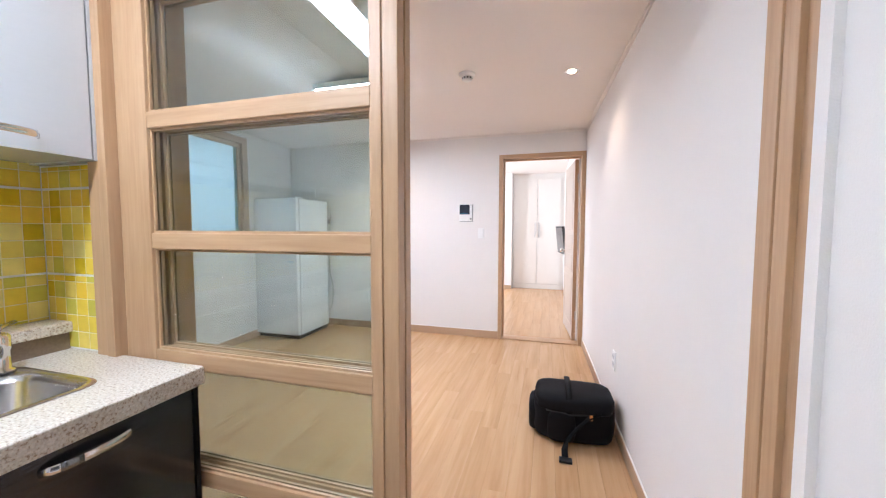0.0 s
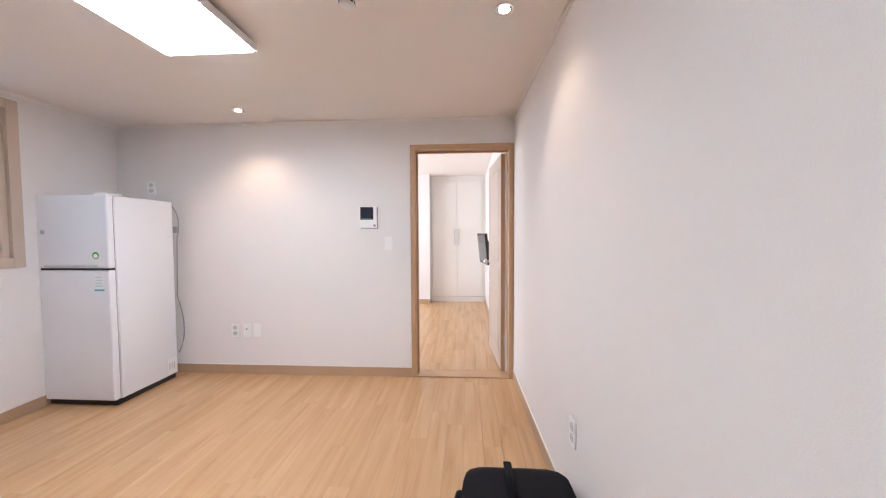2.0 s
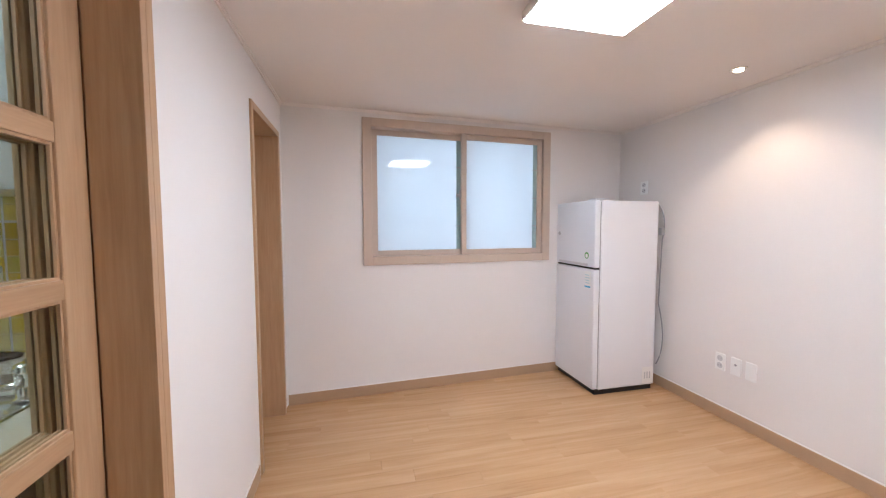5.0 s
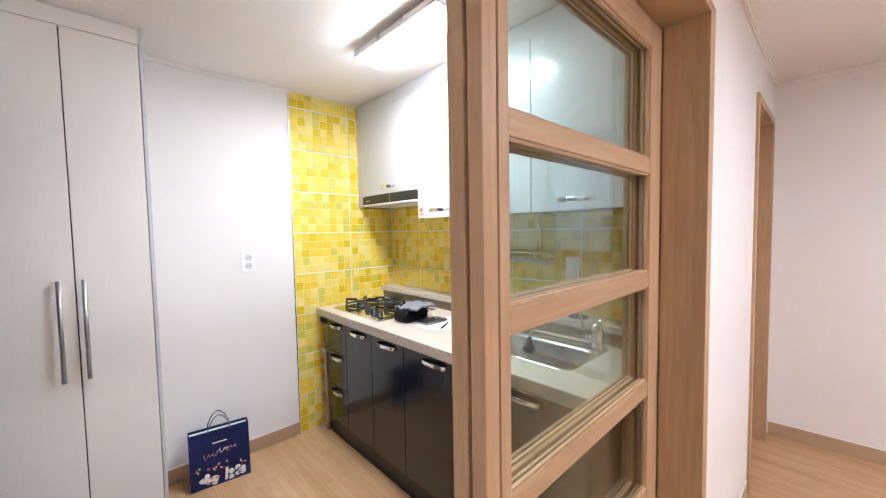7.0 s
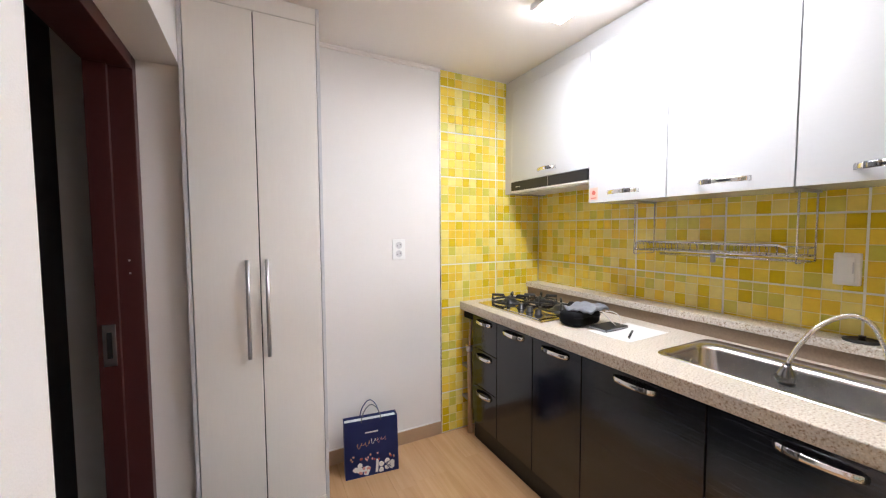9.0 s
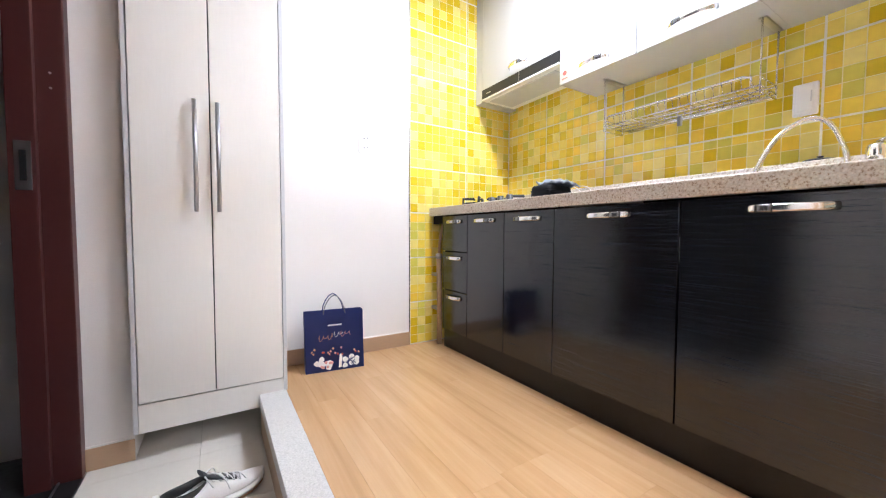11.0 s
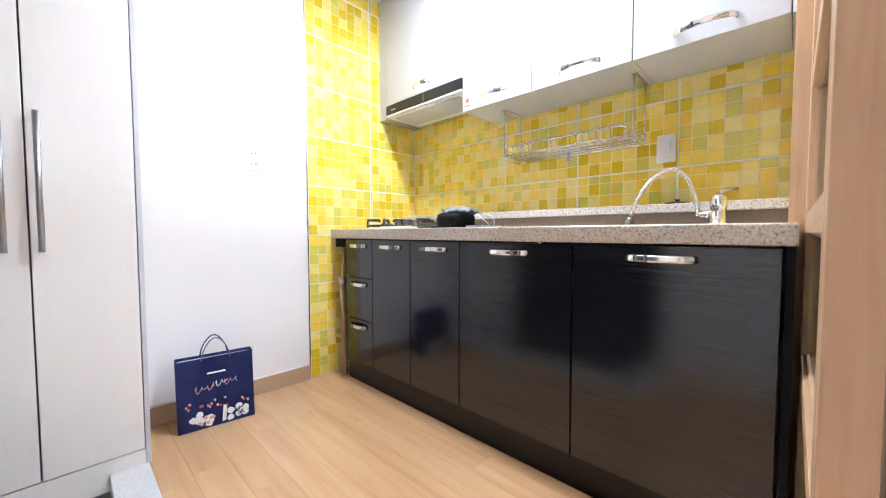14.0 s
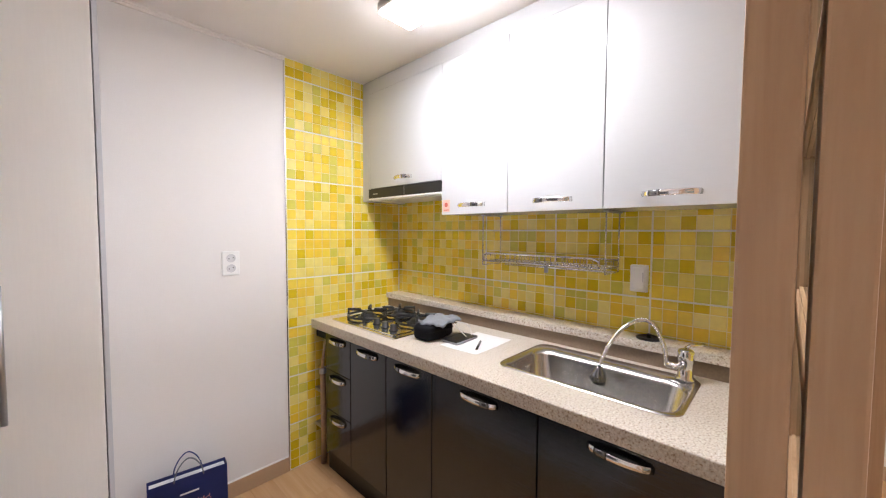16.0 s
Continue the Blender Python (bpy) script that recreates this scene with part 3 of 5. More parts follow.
def sliding_door(y0, y1, x0, x1, wl=0.128):
    d = thing("sliding_door", ((x0 + x1) / 2, (y0 + y1) / 2, 0.009), "oak-framed sliding door with five clear glass panes", "sliding door", "sliding doors")
    w = 0.076
    z0, z1 = 0.010, 2.095
    part("stile", B(x0, y0, z0, x0 + wl, y1, z1, bevel=0.003), M_OAK, d)
    bm = B(x1 - w, y0, z0, x1 - 0.045, y1, z1, bevel=0.003)
    box(bm, x1 - 0.045, y0 + 0.005, z0, x1 - 0.040, y1 - 0.005, z1)
    box(bm, x1 - 0.040, y0, z0, x1, y1, z1, bevel=0.003)
    part("stile", bm, M_OAK, d)
    rails = [(z0, 0.125), (0.49, 0.54), (0.862, 0.912), (1.234, 1.283), (1.606, 1.655), (2.01, z1)]
    for a, b in rails:
        part("rail", B(x0 + wl, y0 + 0.001, a, x1 - w, y1 - 0.001, b, bevel=0.003), M_OAKH, d)
    for (a, b), (c, e) in zip(rails, rails[1:]):
        g = part("pane", B(x0 + wl - 0.006, (y0 + y1) / 2 - 0.0025, b - 0.006, x1 - w + 0.006, (y0 + y1) / 2 + 0.0025, c + 0.006), M_GLASS, d)
        g.visible_shadow = False
        bm = bmesh.new()
        for s in (-1, 1):
            y = (y0 + y1) / 2 + s * 0.0065
            for q in ((x0 + wl, b, x1 - w, b + 0.007), (x0 + wl, c - 0.007, x1 - w, c), (x0 + wl, b + 0.007, x0 + wl + 0.007, c - 0.007), (x1 - w - 0.007, b + 0.007, x1 - w, c - 0.007)):
                box(bm, q[0], y - 0.0035, q[1], q[2], y + 0.0035, q[3])
        part("bead", bm, M_OAK, d)
    return d


sliding_door(-0.065, -0.030, -1.671, -0.735, 0.10)
sliding_door(-0.115, -0.074, -1.699, -0.735)

# ---------------------------------------------------------------- living room window
W = thing("window_1", (XW, 1.55, WZ0), "beige two-sash sliding window with frosted panes", "window", kind="structure")
for nm, a in (("frame_side", (WY0, WZ0, WY0 + 0.075, WZ1)), ("frame_side", (WY1 - 0.075, WZ0, WY1, WZ1)), ("frame_head", (WY0 + 0.075, WZ1 - 0.07, WY1 - 0.075, WZ1)), ("sill", (WY0 + 0.075, WZ0, WY1 - 0.075, WZ0 + 0.07))):
    part(nm, lean_west(B(XW - 0.12, a[0], a[1], XW + 0.022, a[2], a[3], bevel=0.004)), M_WINPVC, W)


def sash(x0, x1, y0, y1, lab):
    z0, z1, w = WZ0 + 0.072, WZ1 - 0.072, 0.045
    s = part("sash", lean_west(B(x0, y0, z0, x1, y0 + w, z1, bevel=0.003)), M_WINPVC, W, lab)
    part("stile", lean_west(B(x0, y1 - w, z0, x1, y1, z1, bevel=0.003)), M_WINPVC, s)
    part("rail", lean_west(B(x0, y0 + w, z0, x1, y1 - w, z0 + w, bevel=0.003)), M_WINPVC, s)
    bm = B((x0 + x1) / 2 + 0.0035, y1 - w - 0.042, z0 + w, (x0 + x1) / 2 + 0.0045, y1 - w, z1 - w)
    for z in (1.42, 1.68, 1.94):
        box(bm, (x0 + x1) / 2 + 0.005, y1 - w - 0.05, z - 0.004, (x0 + x1) / 2 + 0.007, y1 - w, z + 0.004, mi=1)
    part("clear_margin", lean_west(bm), [M_MARGIN, M_GREYPL], s, "greenish clear margin of the frosted film")
    part("rail", lean_west(B(x0, y0 + w, z1 - w, x1, y1 - w, z1, bevel=0.003)), M_WINPVC, s)
    g = part("pane", lean_west(B((x0 + x1) / 2 - 0.003, y0 + w, z0 + w, (x0 + x1) / 2 + 0.003, y1 - w, z1 - w)), M_FROST, s)


sash(XW - 0.095, XW - 0.055, WY0 + 0.077, 1.615, "rear sash, frosted glass")
sash(XW - 0.045, XW - 0.005, 1.56, WY1 - 0.077, "front sash, frosted glass")
bm = B(XW - 0.055, 1.550, 1.655, XW - 0.03, 1.560, 1.735, bevel=0.003)
box(bm, XW - 0.04, 1.515, 1.683, XW - 0.03, 1.555, 1.705, bevel=0.003)
part("latch", lean_west(bm), M_GREYPL, W, "grey crescent latch")
for z in (1.45, 1.70, 1.95):
    part("grille_bar", lean_west(sweep(bmesh.new(), [(XW - 0.115, WY0 + 0.08, z), (XW - 0.115, WY1 - 0.08, z)], 0.006)), M_SATIN, W)
part("vent_clip", lean_west(B(XW + 0.0225, 2.24, WZ1 - 0.035, XW + 0.03, 2.345, WZ1 - 0.018, bevel=0.003)), M_WINPVC, W)

# ---------------------------------------------------------------- lamps and ceiling fixtures
L = thing("ceiling_light", (-1.77, 1.61, HL), "square white LED ceiling light, switched on", "ceiling light")
part("diffuser", B(-2.012, 1.368, 2.283, -1.533, 1.859, 2.297, bevel=0.006, seg=2), M_LAMP, L, "glowing milk-white cover")
bm = B(-2.022, 1.358, 2.2905, -2.0125, 1.869, 2.330, bevel=0.003)
box(bm, -1.5325, 1.358, 2.2905, -1.523, 1.869, 2.330, bevel=0.003)
box(bm, -2.0125, 1.358, 2.2905, -1.5325, 1.3675, 2.330, bevel=0.003)
box(bm, -2.0125, 1.8595, 2.2905, -1.5325, 1.869, 2.330, bevel=0.003)
box(bm, -2.0125, 1.3675, 2.3000, -1.5325, 1.8595, 2.330)
part("frame", bm, M_PLASTIC, L, "white rim of the light")
part("base", B(-1.97, 1.41, 2.3302, -1.575, 1.817, HL), M_PLASTIC, L)
L = thing("kitchen_light", (-1.36, -1.05, HK), "long white LED kitchen ceiling light, switched on", "ceiling light")
part("diffuser", B(-1.443, -1.363, 2.332, -1.272, -0.727, 2.342, bevel=0.004, seg=2), M_LAMPK, L, "glowing milk-white cover")
part("housing", B(-1.450, -1.37, 2.3425, -1.265, -0.72, 2.380, bevel=0.010), M_PLASTIC, L)
part("base", B(-1.42, -1.355, 2.3805, -1.30, -0.735, HK), M_PLASTIC, L)
for y in (-1.15, -0.94):
    part("clip", B(-1.2695, y, 2.350, -1.264, y + 0.03, 2.384), M_CHROME, L)


def downlight(x, y, power=SPOT):
    d = thing("downlight", (x, y, HL), "small recessed warm downlight, lit", "downlight", "recessed downlights")
    part("trim_ring", lathe(bmesh.new(), (x, y, HL), [(0.047, -0.001), (0.045, -0.005), (0.036, -0.005), (0.033, -0.001)], 24), M_CHROME, d)
    part("bulb", lathe(bmesh.new(), (x, y, HL - 0.0075), [(0.024, 0.0), (0.026, 0.003), (0.024, 0.006)], 20), M_SPOTG, d, "warm glowing bulb")
    s = bpy.data.lights.new("downlight_beam", "SPOT")
    s.energy, s.color, s.spot_size, s.spot_blend, s.shadow_soft_size = power, (1.0, 0.66, 0.42), radians(112), 0.65, 0.02
    o = new("downlight_beam", s)
    o.matrix_world = pose(x, y, HL - 0.02)


downlight(-0.2425, 1.695, SPOT * 0.5)
downlight(-2.30, 2.905)
S = thing("smoke_detector", (-0.93, 1.55, HL), "round white smoke detector on the ceiling", "smoke detector")
part("base", lathe(bmesh.new(), (-0.93, 1.55, HL), [(0.055, 0), (0.055, -0.012), (0.050, -0.022), (0.046, -0.024)], 28), M_PLASTIC, S)
part("sensor_cap", lathe(bmesh.new(), (-0.93, 1.55, HL), [(0.034, -0.024), (0.034, -0.042), (0.026, -0.048), (0.010, -0.049)], 24), M_PLASTIC, S)
for k in range(10):
    a = 2 * math.pi * k / 10
    part("slot", turned(B(0.0335, -0.005, -0.039, 0.0352, 0.005, -0.028), pose(-0.93, 1.55, HL, 0, 0, math.degrees(a))), M_BLACKPL, S)
S = thing("smoke_detector", (-0.62, 4.6, HR), "round white detector on the bedroom ceiling", "smoke detector")
part("base", lathe(bmesh.new(), (-0.78, 5.0, HR), [(0.05, 0), (0.05, -0.014), (0.03, -0.03), (0.01, -0.03)], 20), M_PLASTIC, S)
S = thing("smoke_detector", (-0.667, -1.195, HK), "round white smoke detector on the kitchen ceiling", "smoke detector")
part("base", lathe(bmesh.new(), (-0.667, -1.195, HK), [(0.055, 0), (0.055, -0.012), (0.050, -0.022), (0.046, -0.024)], 28), M_PLASTIC, S)
part("sensor_cap", lathe(bmesh.new(), (-0.667, -1.195, HK), [(0.034, -0.024), (0.034, -0.042), (0.026, -0.048), (0.010, -0.049)], 24), M_PLASTIC, S)
for k in range(10):
    part("slot", turned(B(0.0335, -0.005, -0.039, 0.0352, 0.005, -0.028), pose(-0.667, -1.195, HK, 0, 0, 36 * k)), M_BLACKPL, S)
V = thing("ceiling_vent", (-0.13, -1.50, HK), "square pale grey ceiling access panel", "ceiling panel")
part("panel", B(-0.24, -1.56, HK - 0.006, 0.06, -1.26, HK, bevel=0.002), M_EDGE, V)


# ---------------------------------------------------------------- wall plates
def plate(name, at, w, h, face, label, holes=0, cat="wall socket", group="", rocker=0):
    """A wall plate at its centre; face: degrees about z, 0 facing -y."""
    m = pose(*at, 0, 0, face)
    t = thing(name, at, label, cat, group)
    part("cover", turned(B(-w / 2, -0.009, -h / 2, w / 2, 0, h / 2, bevel=0.004), m), M_PLASTIC, t)
    for i in range(holes):
        z = (i - (holes - 1) / 2) * h * 0.42
        r = lathe(bmesh.new(), (0, 0, 0), [(h * 0.17, 0), (h * 0.17, 0.002), (h * 0.145, 0.002), (h * 0.14, 0.0007)], 20, Matrix.Rotation(radians(90), 4, "X"))
        part("socket_ring", turned(r, m @ pose(0, -0.009, z)), M_EDGE, t)
        bm = bmesh.new()
        for s in (-1, 1):
            lathe(bm, (s * 0.010, -0.0092, z + s * 0.003), [(0.003, 0), (0.003, 0.0008)], 10, Matrix.Rotation(radians(90), 4, "X"))
        part("pin_hole", turned(bm, m), M_BLACKPL, t)
    for i in range(rocker):
        x = (i - (rocker - 1) / 2) * w * 0.5
        part("rocker", turned(B(x - w * 0.2, -0.013, -h * 0.36, x + w * 0.2, -0.009, h * 0.36, bevel=0.002), m), M_PLASTIC, t)
    return t


plate("wall_socket", (-2.612, YN, 0.415), 0.073, 0.125, 0, "white double wall socket above the baseboard", 2, group="low wall plates")
t = plate("aerial_socket", (-2.497, YN, 0.416), 0.073, 0.125, 0, "white aerial outlet plate above the baseboard", 0, group="low wall plates")
part("jack", lathe(bmesh.new(), (-2.497, YN - 0.009, 0.43), [(0.008, 0), (0.008, 0.004), (0.004, 0.004)], 12, Matrix.Rotation(radians(90), 4, "X")), M_GREYPL, t)
plate("blank_plate", (-2.396, YN, 0.418), 0.070, 0.125, 0, "blank white wall plate above the baseboard", 0, "wall plate", "low wall plates")
plate("wall_socket", (-3.398, YN, 1.768), 0.085, 0.12, 0, "white double wall socket above the fridge", 2)
plate("light_switch", (-1.131, YN, 1.235), 0.070, 0.122, 0, "white light switch beside the doorway", 0, "light switch", rocker=1)
plate("wall_socket", (XE + (YN - 1.57) * 0.0295, 1.57, 0.445), 0.073, 0.12, -88.3, "white double wall socket low on the long wall", 2)
plate("wall_socket", (-0.926, KS, 1.251), 0.083, 0.125, 180, "white double wall socket on the kitchen wall", 2)
plate("light_switch", (KE, -0.458, 1.297), 0.064, 0.092, -90, "white light switch beside the entrance", 0, "light switch", rocker=1)

I = thing("intercom", (-1.31, YN, 1.473), "white video intercom with a dark screen", "intercom")
part("body", B(-1.388, YN - 0.028, 1.375, -1.234, YN, 1.572, bevel=0.006), M_PLASTIC, I)
# grey copy of the body, shifted right and down, as its cast shadow
part("cast_shadow", B(-1.380, YN - 0.012, 1.368, -1.226, YN - 0.001, 1.565), M_GREYPL, I)
part("screen", B(-1.382, YN - 0.0295, 1.452, -1.262, YN - 0.028, 1.566, bevel=0.0005), M_SCREEN, I, "dark glass screen")
for k in range(4):
    part("button", B(-1.372 + k * 0.026, YN - 0.030, 1.458, -1.358 + k * 0.026, YN - 0.0295, 1.463), M_CYAN, I)
part("speaker", lathe(bmesh.new(), (-1.252, YN - 0.028, 1.40), [(0.011, 0), (0.011, 0.0015), (0.004, 0.0015)], 14, Matrix.Rotation(radians(90), 4, "X")), M_GREYPL, I)

# ---------------------------------------------------------------- refrigerator
F = thing("refrigerator", (-3.40, 2.85, 0), "white two-door top-freezer refrigerator with an energy label", "refrigerator")
FX0, FX1, FY0, FY1, FH, FS = -3.692, -3.112, 2.535, 3.145, 1.630, 1.065
part("cabinet", B(FX0, FY0 + 0.062, 0.045, FX1, FY1, FH - 0.006, bevel=0.008), M_FRIDGE, F)
part("plinth", B(FX0 + 0.01, FY0 + 0.03, 0.004, FX1 - 0.008, FY1 - 0.02, 0.045), M_BLACKPL, F, "black base")
part("gasket", B(FX0 + 0.01, FY0 + 0.052, 0.06, FX1 - 0.01, FY0 + 0.062, FH - 0.02), M_GREYPL, F)
d1 = part("freezer_door", B(FX0, FY0, FS + 0.008, FX1, FY0 + 0.052, FH, bevel=0.014, seg=3), M_FRIDGE, F)
d2 = part("fridge_door", B(FX0, FY0, 0.05, FX1, FY0 + 0.052, FS - 0.008, bevel=0.014, seg=3), M_FRIDGE, F)
# black bar filling the split stands in for the shade between both doors
part("split_shade", B(FX0 + 0.006, FY0 + 0.012, FS - 0.008, FX1 - 0.006, FY0 + 0.05, FS + 0.008), M_GAPSHADE, F)
part("grip", B(FX0 + 0.05, FY0 - 0.003, FS + 0.016, FX1 - 0.09, FY0 + 0.002, FS + 0.036, bevel=0.002), M_EDGE, d1, "grey grip recess")
part("badge", lathe(bmesh.new(), (FX0 + 0.05, FY0, 1.35), [(0.018, 0), (0.018, 0.003), (0.010, 0.004)], 18, Matrix.Rotation(radians(90), 4, "X")), M_SATIN, d1, "round lock badge")
bm = lathe(bmesh.new(), (FX1 - 0.105, FY0 - 0.0002, 1.17), [(0.028, 0), (0.028, 0.0006)], 20, Matrix.Rotation(radians(90), 4, "X"))
part("energy_mark", bm, M_GREEN, d1, "round green mark")
part("energy_mark_inner", lathe(bmesh.new(), (FX1 - 0.105, FY0 - 0.0009, 1.166), [(0.017, 0), (0.017, 0.0004)], 18, Matrix.Rotation(radians(90), 4, "X")), M_PAPERSHEET, d1)
lb = part("energy_label", B(FX1 - 0.125, FY0 - 0.001, 0.90, FX1 - 0.045, FY0, 1.035), M_PAPERSHEET, d2, "paper energy label")
part("label_band", B(FX1 - 0.125, FY0 - 0.0016, 0.90, FX1 - 0.045, FY0 - 0.001, 0.914), M_CYAN, lb)
for k in range(4):
    part("label_bar", B(FX1 - 0.118, FY0 - 0.0016, 0.935 + k * 0.022, FX1 - 0.058 - 0.008 * (k % 2), FY0 - 0.001, 0.942 + k * 0.022), M_LABELBLUE, lb)
part("hinge_cover", B(FX1 - 0.10, FY0 + 0.004, FH, FX1 - 0.004, FY0 + 0.13, FH + 0.012, bevel=0.004), M_FRIDGE, F)
part("compressor_cover", B(FX1, FY1 - 0.12, 0.06, FX1 + 0.003, FY1 - 0.01, 0.20), M_PLASTIC, F)
for k in range(3):
    part("grille_slot", B(FX1 + 0.003, FY1 - 0.10 + k * 0.025, 0.10, FX1 + 0.0036, FY1 - 0.088 + k * 0.025, 0.16), M_EDGE, F)
part("power_cord", sweep(bmesh.new(), arc((FX1 - 0.03, FY1 + 0.02, 1.60), (FX1 + 0.05, FY1 + 0.05, 1.50), (FX1 + 0.005, FY1 + 0.04, 1.30)) + arc((FX1 - 0.005, FY1 + 0.03, 0.75), (FX1 + 0.11, FY1 + 0.03, 0.42), (FX1, FY1 + 0.02, 0.22)), 0.005, n=6), M_GREYPL, F, "grey power cord")
part("cord_clip", B(FX1 - 0.01, FY1 + 0.01, 1.34, FX1 + 0.03, FY1 + 0.04, 1.40, bevel=0.004), M_GREYPL, F)

# ---------------------------------------------------------------- camera bag on the floor
BG = thing("camera_bag", (-0.20, 1.42, 0), "black padded nylon camera bag lying against the wall", "bag")


def cushion(x0, y0, z0, x1, y1, z1, bulge, n=8, tilt=0.0):
    """A soft box with bulging sides and rounded edges."""
    bm = bmesh.new()
    bmesh.ops.create_cube(bm, size=2.0)
    bmesh.ops.subdivide_edges(bm, edges=bm.edges, cuts=n, use_grid_fill=True)
    c, h = Vector(((x0 + x1) / 2, (y0 + y1) / 2, (z0 + z1) / 2)), Vector(((x1 - x0) / 2, (y1 - y0) / 2, (z1 - z0) / 2))
    for v in bm.verts:
        p = v.co.copy()
        k = (abs(p.x) ** 5 + abs(p.y) ** 5 + abs(p.z) ** 5) ** 0.2
        p /= k
        w = noise.noise(p * 2.3) * bulge
        p += p.normalized() * w
        v.co = Vector((c.x + p.x * h.x + tilt * p.z * h.z, c.y + p.y * h.y, c.z + p.z * h.z))
    for f in bm.faces:
        f.smooth = True
    return bm


part("body", cushion(-0.445, 1.27, 0.0, 0.025, 1.55, 0.280, 0.05), M_CLOTH, BG)
part("lid", cushion(-0.435, 1.255, 0.19, 0.02, 1.56, 0.300, 0.04, 6), M_CLOTH, BG)
part("front_pocket", cushion(-0.36, 1.245, 0.02, -0.20, 1.33, 0.20, 0.05, 5), M_CLOTH, BG)
part("side_pocket", cushion(-0.475, 1.32, 0.03, -0.38, 1.52, 0.22, 0.05, 5), M_CLOTH, BG)
part("top_strap", sweep(bmesh.new(), [(-0.235, 1.262, 0.20), (-0.24, 1.265, 0.285), (-0.24, 1.30, 0.311), (-0.24, 1.42, 0.316), (-0.24, 1.56, 0.305)], 0.004, 0.020, 6, up=Vector((1, 0, 0))), M_STRAP, BG)
part("shoulder_strap", sweep(bmesh.new(), [(-0.06, 1.262, 0.225), (-0.13, 1.25, 0.19), (-0.20, 1.235, 0.12), (-0.25, 1.225, 0.05), (-0.262, 1.20, 0.014), (-0.262, 1.12, 0.008)], 0.018, 0.006, 8), M_STRAP, BG)
part("buckle", B(-0.295, 1.085, 0.002, -0.225, 1.125, 0.018, bevel=0.004), M_BLACKPL, BG)
part("zip", sweep(bmesh.new(), [(-0.37, 1.268, 0.205), (-0.22, 1.258, 0.195), (-0.06, 1.262, 0.215), (0.0, 1.29, 0.225)], 0.004, n=6), M_BLACKPL, BG)
part("brand_mark", B(-0.185, 1.258, 0.262, -0.16, 1.264, 0.274), M_ORANGE, BG, "small orange stitched mark")
part("zip_pull", B(-0.125, 1.243, 0.185, -0.108, 1.249, 0.215), M_ORANGE, BG)

# ---------------------------------------------------------------- bedroom seen through the doorway
C = thing("wardrobe", (-0.6, RN, 0), "white built-in wardrobe with two doors and bar handles", "wardrobe")
part("carcass", B(-1.108, RN + 0.022, 0, RE, RN + 0.58, HR), M_CREAM, C)
part("plinth", B(-1.09, RN + 0.004, 0, RE - 0.02, RN + 0.022, 0.10), M_CREAM, C)
for x0, x1, hx in ((-1.075, -0.605, -0.645), (-0.600, -0.130, -0.565)):
    d = part("door", B(x0, RN, 0.11, x1, RN + 0.02, 2.31, bevel=0.002), M_CREAM, C)
    part("handle", sweep(bmesh.new(), [(hx, RN, 1.10), (hx, RN - 0.03, 1.10), (hx, RN - 0.03, 1.40), (hx, RN, 1.40)], 0.007), M_SATIN, d)
T = thing("television", (RE, 5.55, 1.1), "flat black television on a wall bracket", "television")
part("panel", turned(B(-0.02, -0.36, -0.23, 0.02, 0.36, 0.23, bevel=0.006), pose(-0.165, 5.55, 1.09, 0, -6, 7)), M_BLACKPL, T)
part("screen", turned(B(-0.0215, -0.34, -0.205, -0.020, 0.34, 0.21), pose(-0.165, 5.55, 1.09, 0, -6, 7)), M_SCREEN, T)
part("bracket", B(-0.15, 5.48, 1.0, RE, 5.62, 1.2), M_BLACKPL, T)
part("cable", sweep(bmesh.new(), arc((-0.13, 5.25, 0.87), (-0.16, 5.05, 0.7), (-0.07, 5.0, 0.58)), 0.006, n=6), M_PLASTIC, T)
plate("wall_socket", (RE, 5.0, 0.50), 0.075, 0.12, -90, "white double wall socket in the bedroom", 2)

# ---------------------------------------------------------------- kitchen: worktop and base units
CX, CZ = -1.36, 0.885      # worktop's front edge and top
DX = -1.382                # face of the lower doors
SINK = (-1.905, -1.515, -0.925, -0.285)


def rounded(x0, x1, y0, y1, r, n=5):
    pts = []
    for cx, cy, a0 in ((x1 - r, y1 - r, 0), (x0 + r, y1 - r, 90), (x0 + r, y0 + r, 180), (x1 - r, y0 + r, 270)):
        for k in range(n + 1):
            a = radians(a0 + 90 * k / n)
            pts.append((cx + r * math.cos(a), cy + r * math.sin(a)))
    return pts


